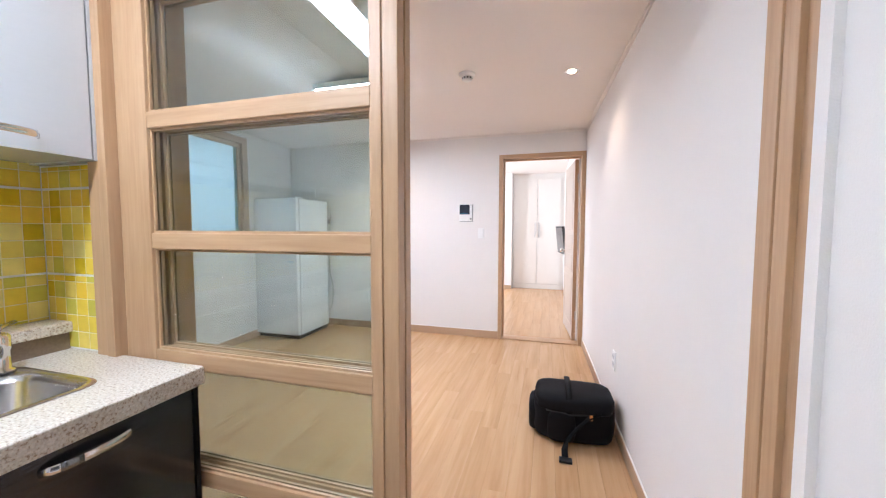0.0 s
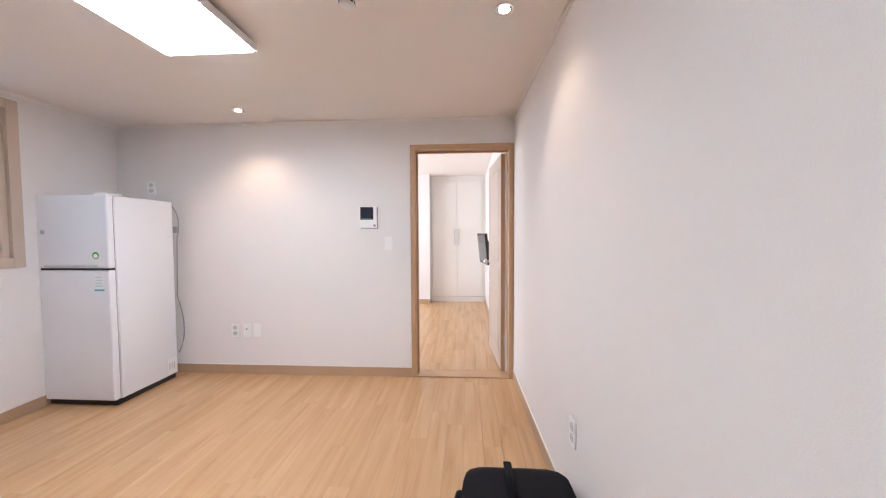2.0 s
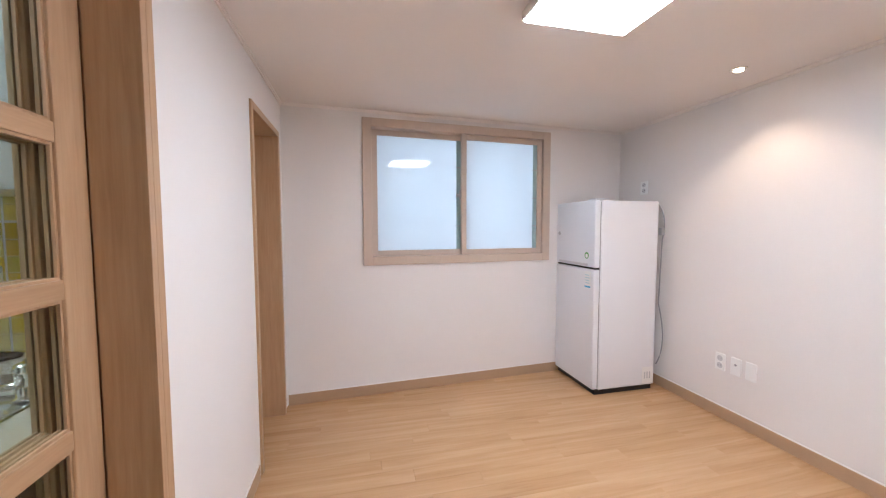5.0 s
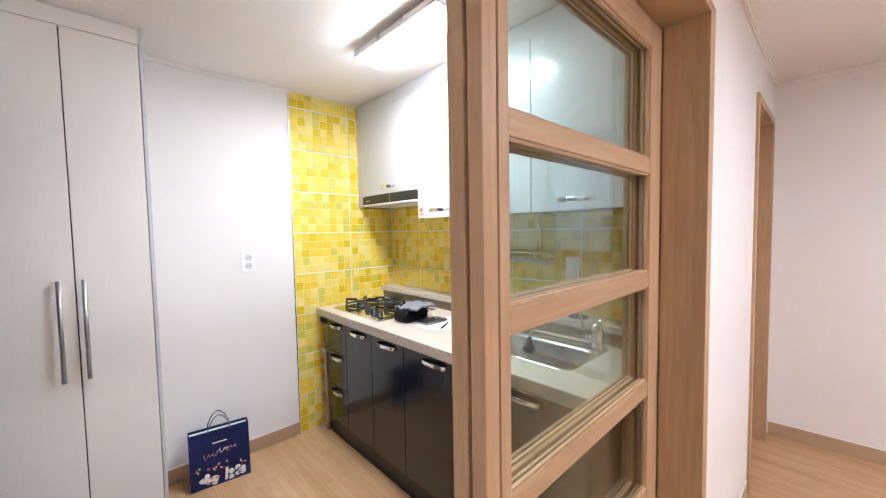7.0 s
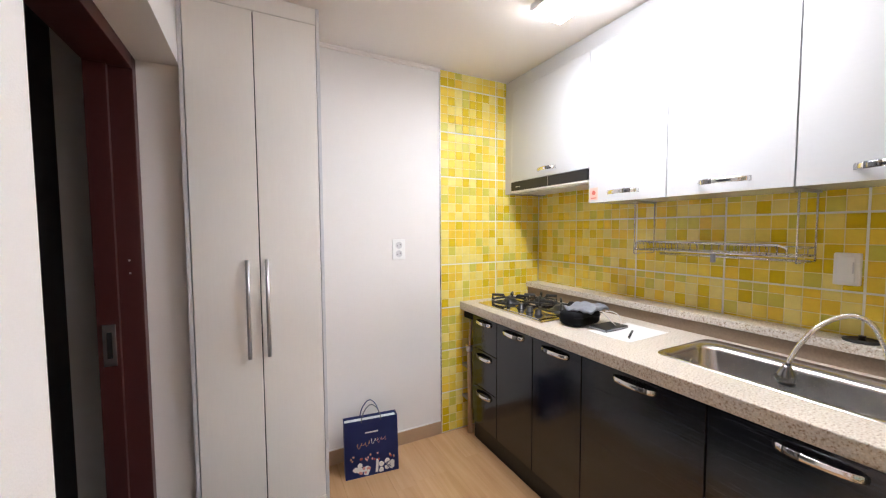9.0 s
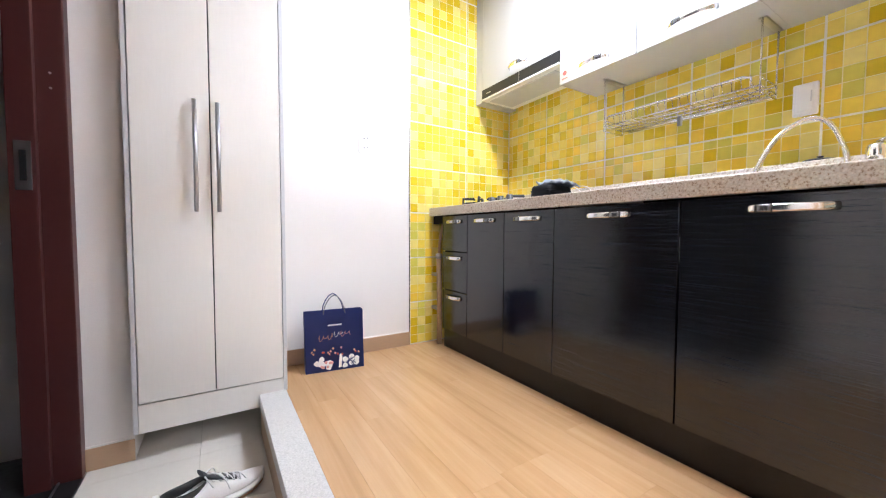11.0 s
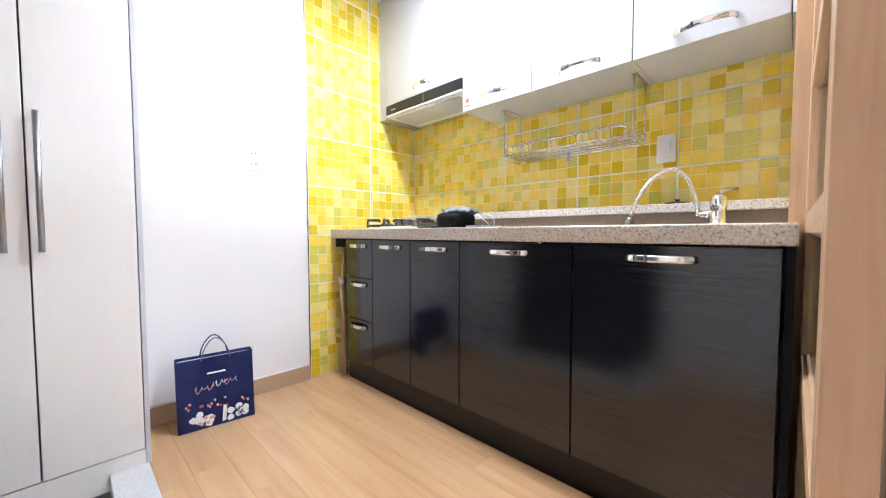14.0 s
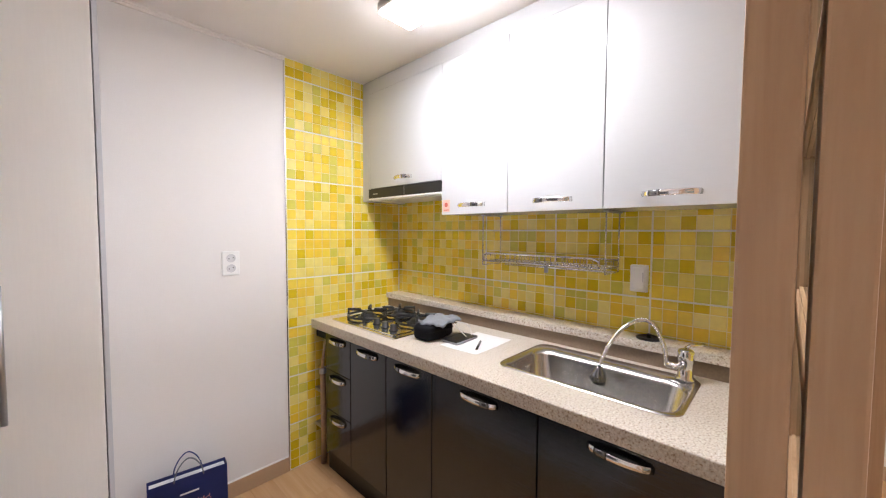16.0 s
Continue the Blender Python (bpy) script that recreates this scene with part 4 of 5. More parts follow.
def slab_with_hole(bm, outer, hole, z0, z1):
    """A slab between an outer rectangle and a rounded hole, with as many points on both."""
    n = len(hole)
    cx, cy = sum(p[0] for p in hole) / n, sum(p[1] for p in hole) / n
    x0, x1, y0, y1 = outer
    ring = []
    for hx, hy in hole:
        dx, dy = hx - cx, hy - cy
        k = min((x1 - cx) / dx if dx > 1e-6 else 9e9, (x0 - cx) / dx if dx < -1e-6 else 9e9, (y1 - cy) / dy if dy > 1e-6 else 9e9, (y0 - cy) / dy if dy < -1e-6 else 9e9)
        ring.append((cx + dx * k, cy + dy * k))
    for corner in ((x0, y0), (x0, y1), (x1, y0), (x1, y1)):
        i = min(range(n), key=lambda k: (ring[k][0] - corner[0]) ** 2 + (ring[k][1] - corner[1]) ** 2)
        ring[i] = corner
    rows = [[bm.verts.new((x, y, z)) for x, y in pts] for pts, z in ((hole, z0), (hole, z1), (ring, z1), (ring, z0))]
    for a, b in zip(rows, rows[1:] + rows[:1]):
        for k in range(n):
            bm.faces.new((a[k], a[(k + 1) % n], b[(k + 1) % n], b[k]))


W = thing("worktop", (-1.66, -1.15, 0.845), "beige speckled stone worktop with a raised back ledge", "worktop")
bm = bmesh.new()
hole = rounded(SINK[0] + 0.012, SINK[1] - 0.012, SINK[2] + 0.012, SINK[3] - 0.012, 0.05)
slab_with_hole(bm, (-1.947, CX - 0.008, -0.99, -0.22), hole, 0.845, CZ)
box(bm, -1.947, KS + 0.003, 0.845, CX - 0.008, -0.99, CZ)
box(bm, -1.947, -0.22, 0.845, CX - 0.008, -0.128, CZ)
bmesh.ops.remove_doubles(bm, verts=bm.verts, dist=1e-5)
part("slab", bm, M_COUNTER, W)
part("front_edge", B(CX - 0.012, KS + 0.003, 0.832, CX, -0.128, CZ + 0.0006, bevel=0.005, seg=3), M_COUNTER, W)
part("upstand", B(-1.985, KS + 0.003, 0.845, -1.948, -0.128, 0.955), M_STONESHADE, W, "brown-grey stone strip behind the worktop, coloured as in shade")
part("ledge", B(KW + 0.002, KS + 0.003, 0.945, -1.930, -0.128, 0.980, bevel=0.004), M_COUNTER, W)


def bow(y0, y1, z, x, out=0.025, drop=0.0):
    """A flat bow handle with a dark insert, along y on a face looking to +x."""
    pts = []
    for k in range(15):
        s = k / 14
        lift = out * math.sin(math.pi * s) ** 0.45 if 0 < s < 1 else 0.0
        pts.append((x + lift, y0 + (y1 - y0) * s, z - drop * (1 - (2 * s - 1) ** 2) * 0.4))
    return pts


def handle(parent, y0, y1, z, x, thick=0.0105, out=0.025, far=False):
    p = bow(y0, y1, z, x, out)
    h = part("handle", sweep(bmesh.new(), p, 0.0035, thick, 10, up=Vector((0, 0, 1))), M_CHROME, parent, "chrome bow handle")
    q = [(a[0] + 0.0012, a[1], a[2]) for a in (p[9:13] if far else p[2:6])]
    part("insert", sweep(bmesh.new(), q, 0.0035, thick + 0.0004, 10), M_INSERT, h)
    return h


def base_unit(name, y0, y1, label, doors, group="base units"):
    u = thing(name, (-1.7, (y0 + y1) / 2, 0.0), label, "kitchen cabinet", group)
    part("carcass", B(KW + 0.012, y0 + 0.001, 0.11, DX - 0.02, y1 - 0.001, 0.60 if "sink" in name else 0.842), M_TOE, u)
    for i, (a, b, z0, z1, kind) in enumerate(doors):
        d = part(kind, B(DX - 0.018, a + 0.0024, z0, DX, b - 0.0024, z1, bevel=0.0015, seg=1), M_BLACK, u)
        w = min(0.175, (b - a) * 0.58)
        c = (a + b) / 2
        handle(d, c - w / 2, c + w / 2, z1 - 0.036, DX, far=i == 0)
    return u


ZB, ZT = 0.118, 0.826
base_unit("drawer_unit", -2.045, -1.778, "glossy black base unit with three drawers", [(-2.045, -1.778, 0.612, ZT, "drawer"), (-2.045, -1.778, 0.372, 0.608, "drawer"), (-2.045, -1.778, ZB, 0.368, "drawer")])
base_unit("hob_unit", -1.778, -1.151, "glossy black two-door base unit under the hob", [(-1.778, -1.466, ZB, ZT, "door"), (-1.466, -1.151, ZB, ZT, "door")])
base_unit("sink_unit", -1.151, -0.148, "glossy black two-door base unit under the sink", [(-1.151, -0.657, ZB, ZT, "door"), (-0.657, -0.152, ZB, ZT, "door")])
solid("side_board", B(KW + 0.012, -0.147, 0.0, DX - 0.004, -0.131, 0.830, bevel=0.001), M_TOE, "black end panel of the base units", "panel", kind="")
solid("plinth", B(-1.42, -2.045, 0.0, -1.398, -0.130, 0.116), M_PLINTH, "black plinth under the base units", "plinth", kind="")
bm = B(-1.402, KS + 0.02, 0.78, -1.385, -2.047, 0.842)
solid("filler_strip", bm, M_TOE, "dark filler strip beside the drawers", "filler", kind="")

# gas pipe in the corner
G = thing("gas_pipe", (-1.395, -2.11, 0), "tan wrapped gas pipe rising beside the drawers", "pipe")
part("pipe", sweep(bmesh.new(), [(-1.395, -2.10, 0.0), (-1.395, -2.10, 0.30), (-1.393, -2.105, 0.56)], 0.017, n=12), M_PIPE, G)
part("thin_pipe", sweep(bmesh.new(), [(-1.393, -2.105, 0.56), (-1.395, -2.10, 0.66), (-1.41, -2.085, 0.78)], 0.009, n=10), M_PIPE, G)
part("valve", lathe(bmesh.new(), (-1.393, -2.105, 0.555), [(0.014, 0), (0.022, 0.004), (0.022, 0.03), (0.012, 0.036)], 12), M_SATIN, G)
part("valve_handle", B(-1.398, -2.15, 0.585, -1.386, -2.10, 0.597, bevel=0.002), M_YELLOWPIPE, G)
for z in (0.22, 0.44):
    part("bracket", B(-1.41, KS, z, -1.378, -2.10, z + 0.02, bevel=0.002), M_SATIN, G)

# ---------------------------------------------------------------- sink and tap
S = thing("sink", (-1.71, -0.60, 0.70), "single-bowl stainless steel sink set into the worktop", "sink")
bm = bmesh.new()
prof = [(0.0, CZ + 0.0008, 0.055), (0.003, CZ + 0.004, 0.055), (0.016, CZ + 0.004, 0.055), (0.024, CZ - 0.004, 0.06), (0.030, CZ - 0.02, 0.065), (0.044, 0.745, 0.075), (0.075, 0.715, 0.07), (0.14, 0.708, 0.05)]
rings = []
for inset, z, r in prof:
    back = 0.055 if inset > 0.02 else 0.0
    pts = rounded(SINK[0] + inset + back, SINK[1] - inset, SINK[2] + inset, SINK[3] - inset, r, 8)
    rings.append([bm.verts.new((x, y, z)) for x, y in pts])
for a, b in zip(rings, rings[1:]):
    for k in range(len(a)):
        f = bm.faces.new((a[k], a[(k + 1) % len(a)], b[(k + 1) % len(a)], b[k]))
        f.smooth = True
bm.faces.new(rings[-1])
part("bowl", bm, M_STEEL, S)
part("drain", lathe(bmesh.new(), (-1.66, -0.72, 0.7085), [(0.045, 0), (0.045, 0.003), (0.036, 0.003), (0.03, -0.0005)], 24), M_CHROME, S)
part("overflow", lathe(bmesh.new(), (-1.72, -0.888, 0.82), [(0.020, 0), (0.020, 0.003), (0.012, 0.003)], 16, Matrix.Rotation(radians(-90), 4, "X")), M_CHROME, S)
T = thing("tap", (-1.862, -0.335, CZ), "chrome single-lever tap with a flexible goose-neck spout", "tap")
tx, ty = -1.868, -0.335
part("body", lathe(bmesh.new(), (tx, ty, CZ + 0.004), [(0.032, 0), (0.032, 0.006), (0.025, 0.010), (0.024, 0.060), (0.027, 0.066), (0.027, 0.10), (0.022, 0.108), (0.012, 0.112)], 24), M_CHROME, T)
part("lever", sweep(bmesh.new(), [(tx, ty, CZ + 0.118), (tx - 0.01, ty + 0.01, CZ + 0.128), (tx - 0.03, ty + 0.05, CZ + 0.135)], 0.008, 0.006, 10), M_CHROME, T)
part("outlet", sweep(bmesh.new(), [(tx, ty, CZ + 0.045), (tx + 0.004, ty - 0.03, CZ + 0.045), (tx + 0.006, ty - 0.058, CZ + 0.047)], 0.013, n=12), M_CHROME, T)
neck = arc((tx + 0.006, ty - 0.060, CZ + 0.04), (tx + 0.004, ty - 0.062, CZ + 0.10), (tx + 0.010, ty - 0.075, CZ + 0.13), 8)
neck += arc((tx + 0.012, ty - 0.078, CZ + 0.14), (tx + 0.045, ty - 0.11, CZ + 0.262), (tx + 0.12, ty - 0.185, CZ + 0.175), 14)[1:]
neck += arc((tx + 0.122, ty - 0.188, CZ + 0.172), (tx + 0.16, ty - 0.222, CZ + 0.12), (tx + 0.175, ty - 0.242, CZ + 0.035), 10)[1:]
bm = bmesh.new()
sweep(bm, neck, 0.0072, n=12)
fine = []
for a, b in zip(neck, neck[1:]):
    fine += [a.lerp(b, k / 3) for k in range(3)]
for i in range(0, len(fine) - 1):
    mid = fine[i].lerp(fine[i + 1], 0.5)
    sweep(bm, [fine[i].lerp(mid, 0.3), fine[i].lerp(mid, 0.9)], 0.0082, n=10)
part("spout", bm, M_CHROME, T, "ribbed flexible chrome spout")
hd = Matrix.Rotation(radians(175), 4, "X")
e = neck[-1]
part("spray_head", lathe(bmesh.new(), e, [(0.012, 0), (0.014, 0.01), (0.026, 0.03), (0.028, 0.052), (0.020, 0.060)], 20, hd), M_INSERT, T)
part("spray_ring", lathe(bmesh.new(), Vector(e) + Vector((0, 0, -0.055)), [(0.022, 0), (0.024, 0.008), (0.016, 0.011)], 20, hd), M_BLACKPL, T)
P = thing("sink_plug", (-1.985, -0.487, 0.98), "black rubber sink strainer lid on the ledge", "sink plug")
part("disc", lathe(bmesh.new(), (-1.992, -0.487, 0.980), [(0.047, 0), (0.048, 0.006), (0.040, 0.009), (0.036, 0.006), (0.012, 0.006)], 24), M_BLACKPL, P)
part("knob", lathe(bmesh.new(), (-1.992, -0.487, 0.986), [(0.010, 0), (0.008, 0.010), (0.010, 0.014)], 12), M_BLACKPL, P)

# ---------------------------------------------------------------- hob
H = thing("gas_hob", (-1.72, -1.76, CZ), "built-in stainless gas hob with black pan supports", "gas hob")
HX0, HX1, HY0, HY1 = -1.90, -1.432, -2.055, -1.465
part("plate", B(HX0, HY0, CZ, HX1, HY1, CZ + 0.010, bevel=0.004), M_HOB, H)
part("control_panel", B(-1.580, -1.805, CZ + 0.010, -1.452, -1.500, CZ + 0.015, bevel=0.003), M_CHROME, H, "raised chrome control panel")


def burner(x, y, r):
    b = part("burner", lathe(bmesh.new(), (x, y, CZ + 0.010), [(r * 1.45, 0), (r * 1.4, 0.004), (r, 0.006), (r, 0.018), (r * 0.85, 0.022), (r * 0.8, 0.026), (r * 0.3, 0.028)], 24), M_IRON, H)
    bm = bmesh.new()
    R = r * 2.75
    ring = [(x + R * math.cos(a), y + R * math.sin(a), CZ + 0.022) for a in (2 * math.pi * k / 24 for k in range(25))]
    sweep(bm, ring, 0.0072, n=6, cap=False)
    for k in range(4):
        a = math.pi / 4 + k * math.pi / 2
        ca, sa = math.cos(a), math.sin(a)
        sweep(bm, [(x + R * ca, y + R * sa, CZ + 0.012), (x + R * ca, y + R * sa, CZ + 0.056), (x + r * 1.1 * ca, y + r * 1.1 * sa, CZ + 0.056), (x + r * 1.0 * ca, y + r * 1.0 * sa, CZ + 0.046)], 0.007, 0.010, 6)
    part("pan_support", bm, M_IRON, H)


burner(-1.610, -1.945, 0.042)
burner(-1.785, -1.855, 0.036)
burner(-1.730, -1.620, 0.044)
for x, y in ((-1.535, -1.745), (-1.522, -1.655), (-1.512, -1.570)):
    k = part("knob", lathe(bmesh.new(), (x, y, CZ + 0.015), [(0.024, 0), (0.024, 0.004), (0.019, 0.006), (0.018, 0.030), (0.014, 0.032)], 18), M_BLACKPL, H)

# ---------------------------------------------------------------- loose things on the worktop
c = thing("camera_case", (-1.66, -1.37, CZ), "small black padded case with a crumpled grey cloth pouch on top", "case")
part("case", turned(cushion(-0.102, -0.062, 0.0, 0.102, 0.062, 0.078, 0.02, 6), pose(-1.612, -1.372, CZ + 0.001, 0, 0, 6)), M_CLOTH, c)
part("zip", turned(sweep(bmesh.new(), [(x * 0.103, y * 0.063, 0.046) for x, y in rounded(-1, 1, -1, 1, 0.4, 4)], 0.003, n=6, cap=False), pose(-1.612, -1.372, CZ, 0, 0, 6)), M_STRAP, c)
p = thing("cloth_pouch", (-1.67, -1.36, CZ + 0.06), "crumpled grey drawstring cloth pouch lying on the case", "pouch")
bm = bmesh.new()
bmesh.ops.create_grid(bm, x_segments=16, y_segments=12, size=1.0)
for v in bm.verts:
    q = v.co.copy()
    edge = max(abs(q.x), abs(q.y))
    v.co = Vector((q.x * 0.098, q.y * 0.070, 0.022 - 0.016 * edge ** 3 + 0.020 * noise.noise(Vector((q.x * 2.1, q.y * 2.4, 3)))))
lo = bmesh.ops.extrude_face_region(bm, geom=bm.faces[:])
for v in [g for g in lo["geom"] if isinstance(g, bmesh.types.BMVert)]:
    v.co.z -= 0.010
for f in bm.faces:
    f.smooth = True
part("fabric", turned(bm, pose(-1.640, -1.352, CZ + 0.082, 0, 0, 14)), M_GREYCLOTH, p)
part("cord", sweep(bmesh.new(), arc((-1.70, -1.29, CZ + 0.072), (-1.74, -1.22, CZ + 0.085), (-1.72, -1.215, CZ + 0.008)) + arc((-1.70, -1.215, CZ + 0.006), (-1.66, -1.24, CZ + 0.05), (-1.68, -1.29, CZ + 0.07)), 0.0021, n=6), M_LACE, p, "white cord")
s = thing("paper_sheet", (-1.66, -1.16, CZ), "white sheet of paper on the worktop", "paper")
bm = bmesh.new()
bmesh.ops.create_grid(bm, x_segments=8, y_segments=6, size=1.0)
for v in bm.verts:
    v.co = Vector((v.co.x * 0.148, v.co.y * 0.105, 0.0015 + 0.002 * (v.co.x * v.co.y) ** 2))
ex = bmesh.ops.extrude_face_region(bm, geom=bm.faces[:])
for v in [g for g in ex["geom"] if isinstance(g, bmesh.types.BMVert)]:
    v.co.z -= 0.0008
part("sheet", turned(bm, pose(-1.69, -1.155, CZ, 0, 0, 2)), M_PAPERSHEET, s)
n_ = thing("notebook", (-1.67, -1.245, CZ), "closed black pocket notebook on the paper", "notebook")
part("cover", turned(B(-0.082, -0.048, 0, 0.082, 0.048, 0.014, bevel=0.004), pose(-1.662, -1.238, CZ + 0.003, 0, 0, 2)), M_BLACKPL, n_)
part("pages", turned(B(-0.080, -0.045, 0.003, 0.0825, 0.0483, 0.011), pose(-1.662, -1.238, CZ + 0.003, 0, 0, 2)), M_GREYPL, n_)
pn = thing("pen", (-1.60, -1.09, CZ), "black ballpoint pen on the paper", "pen")
part("barrel", sweep(bmesh.new(), [(-1.700, -1.140, CZ + 0.008), (-1.592, -1.079, CZ + 0.008)], 0.005, n=10), M_BLACKPL, pn)
part("tip", sweep(bmesh.new(), [(-1.592, -1.079, CZ + 0.008), (-1.582, -1.073, CZ + 0.008)], 0.002, n=8), M_CHROME, pn)

# ---------------------------------------------------------------- wall units and hood
UX, UB, UT, HB = -1.735, 1.512, 2.308, 1.700


def wall_unit(name, y0, y1, z0, label, doors):
    u = thing(name, (-1.9, (y0 + y1) / 2, z0), label, "kitchen cabinet", "wall units")
    part("carcass", B(KW + 0.002, y0 + 0.0005, z0, UX - 0.019, y1 - 0.0005, UT + 0.002), M_WHITE, u)
    # thin black sheet behind the doors paints the shade in their seams
    part("gap_shade_sheet", B(UX - 0.0188, y0 + 0.002, z0 + 0.001, UX - 0.0182, y1 - 0.002, UT), M_GAPSHADE, u)
    for a, b, hy0, hy1 in doors:
        d = part("door", B(UX - 0.018, a + 0.0022, z0 - 0.002, UX, b - 0.0022, UT, bevel=0.001, seg=1), M_WHITE, u)
        handle(d, hy0, hy1, z0 + 0.042, UX, out=0.036, far=b < -0.6)
    return u


wall_unit("hood_cabinet", -2.10, -1.438, HB, "white gloss wall unit above the cooker hood", [(-2.10, -1.438, -1.83, -1.68)])
wall_unit("wall_cabinet", -1.438, -0.594, UB, "white gloss wall unit with two doors", [(-1.438, -1.021, -1.315, -1.15), (-1.021, -0.594, -0.89, -0.715)])
wall_unit("wall_cabinet", -0.594, -0.160, UB, "white gloss wall unit with one door beside the partition", [(-0.594, -0.160, -0.46, -0.285)])
solid("corner_filler", B(KW + 0.002, KS + 0.002, 1.617, UX - 0.002, -2.102, UT + 0.002), M_WHITE, "white filler panel in the corner of the wall units", "filler", kind="")
solid("end_filler", B(KW + 0.002, -0.158, UB - 0.004, UX, -0.127, UT + 0.002), M_WHITE, "white end panel of the wall units", "filler", kind="")
solid("cornice_filler", B(KW + 0.002, KS + 0.002, UT + 0.003, UX - 0.004, -0.127, HK - 0.006), M_WHITE, "white filler board between wall units and ceiling", "filler", kind="")
k = thing("sticker", (UX, -1.40, 1.56), "small peach warning sticker on a cabinet door", "sticker")
part("label", B(UX, -1.428, 1.525, UX + 0.0006, -1.378, 1.588), M_STICK, k)
part("mark", lathe(bmesh.new(), (UX + 0.0006, -1.403, 1.562), [(0.012, 0), (0.012, 0.0004)], 14, Matrix.Rotation(radians(90), 4, "Y")), M_STICKRED, k)
part("text_bar", B(UX + 0.0006, -1.42, 1.532, UX + 0.001, -1.386, 1.537), M_STICKRED, k)

HD = thing("cooker_hood", (-1.9, -1.77, 1.617), "slim slide-out cooker hood with a black front strip", "cooker hood")
part("body", B(KW + 0.03, -2.098, 1.640, UX - 0.020, -1.442, HB - 0.002), M_WHITE, HD)
part("underside", B(KW + 0.03, -2.10, 1.622, UX - 0.024, -1.446, 1.640, bevel=0.003), M_PLASTIC, HD)
part("filter", B(-1.97, -2.06, 1.617, -1.77, -1.50, 1.622), M_EDGE, HD, "brushed metal filter")
fr = part("front_strip", B(UX - 0.022, -2.098, 1.636, UX + 0.006, -1.440, 1.694, bevel=0.003), M_BLACKPL, HD, "black gloss front strip")
part("mark_bar", B(UX + 0.006, -2.05, 1.658, UX + 0.0066, -2.00, 1.663), M_EDGE, fr)
part("strip_joint", B(UX + 0.006, -1.742, 1.638, UX + 0.0066, -1.739, 1.692), M_GREYPL, fr)
part("lower_lip", B(UX - 0.024, -2.098, 1.624, UX + 0.004, -1.440, 1.635, bevel=0.002), M_PLASTIC, HD)

# ---------------------------------------------------------------- dish rack hanging under the wall units
R = thing("dish_rack", (-1.93, -0.92, UB), "chrome wire dish rack hanging under the wall units", "dish rack")
ry0, ry1, rx0, rx1, rz = -1.255, -0.625, -2.035, -1.865, 1.268


def wire(bm, pts, r=0.003):
    return sweep(bm, pts, r, n=6)


for y in (ry0, ry1):
    bm = bmesh.new()
    wire(bm, [(rx1 + 0.002, y, UB - 0.004), (rx1 + 0.002, y, rz - 0.022)], 0.0036)
    wire(bm, [(rx0 + 0.012, y, UB - 0.004), (rx0 + 0.012, y, rz - 0.022)], 0.0036)
    for z in (rz - 0.022, rz, rz + 0.03):
        wire(bm, [(rx0 + 0.012, y, z), (rx1 + 0.002, y, z)])
    part("hanger", bm, M_CHROME, R)
    part("hook_plate", B(rx0 + 0.01, y - 0.012, UB - 0.008, rx1 + 0.004, y + 0.012, UB - 0.002, bevel=0.002), M_SATIN, R)
bm = wire(bmesh.new(), [(rx1 + 0.012, ry0 + 0.02, rz), (rx1 + 0.014, ry0 + 0.012, rz + 0.03), (rx1 + 0.014, ry0 + 0.03, rz + 0.042), (rx1 + 0.014, ry1 - 0.05, rz + 0.042), (rx1 + 0.014, ry1 - 0.025, rz + 0.03), (rx1 + 0.012, ry1 - 0.02, rz)], 0.0048)
part("front_rim", bm, M_CHROME, R, "thick rounded chrome rim")
for x, z, r in ((rx1, rz, 0.0036), (rx0, rz, 0.0036), (rx0, rz + 0.03, 0.0036), (rx0 + 0.055, rz - 0.002, 0.003), (rx0 + 0.11, rz - 0.002, 0.003)):
    part("rail_wire", wire(bmesh.new(), [(x, ry0, z), (x, ry1, z)], r), M_CHROME, R)
for k in range(20):
    y = ry0 + 0.025 + k * (ry1 - ry0 - 0.05) / 19
    part("cross_wire", wire(bmesh.new(), [(rx0, y, rz + 0.03), (rx0, y, rz), (rx1, y, rz), (rx1 + 0.013, y, rz + 0.040)], 0.0022), M_CHROME, R)
part("towel_bar", sweep(bmesh.new(), [(rx0 + 0.05, ry0 + 0.06, rz - 0.022), (rx0 + 0.05, ry1, rz - 0.022)], 0.006, n=10), M_CHROME, R)
part("bar_clip", B(rx0 + 0.042, -0.960, rz - 0.050, rx0 + 0.060, -0.944, rz - 0.006, bevel=0.003), M_GREYPL, R)
bx = thing("wall_box", (KW, -0.545, 1.23), "white plastic covered socket box on the tiles", "socket box")
part("box", B(KW + 0.006, -0.578, 1.165, KW + 0.028, -0.508, 1.282, bevel=0.006), M_PLASTIC, bx)
part("cover", B(KW + 0.028, -0.566, 1.176, KW + 0.036, -0.520, 1.271, bevel=0.004), M_PLASTIC, bx)
part("bracket_slot", B(KW + 0.036, -0.526, 1.21, KW + 0.0365, -0.522, 1.25), M_EDGE, bx)

# ---------------------------------------------------------------- shoe cabinet
SC = thing("shoe_cabinet", (-0.155, -2.0, -0.056), "tall cream two-door shoe cabinet hanging above the entry floor", "shoe cabinet")
SX0, SX1, SY = -0.432, 0.118, -1.865
part("carcass", B(SX0 + 0.016, KS + 0.002, 0.0, SX1 - 0.016, SY - 0.022, HK - 0.002), M_CREAM, SC)
part("side_panel", B(SX0, KS + 0.002, -0.056, SX0 + 0.015, SY, HK - 0.002, bevel=0.001), M_EDGE, SC)
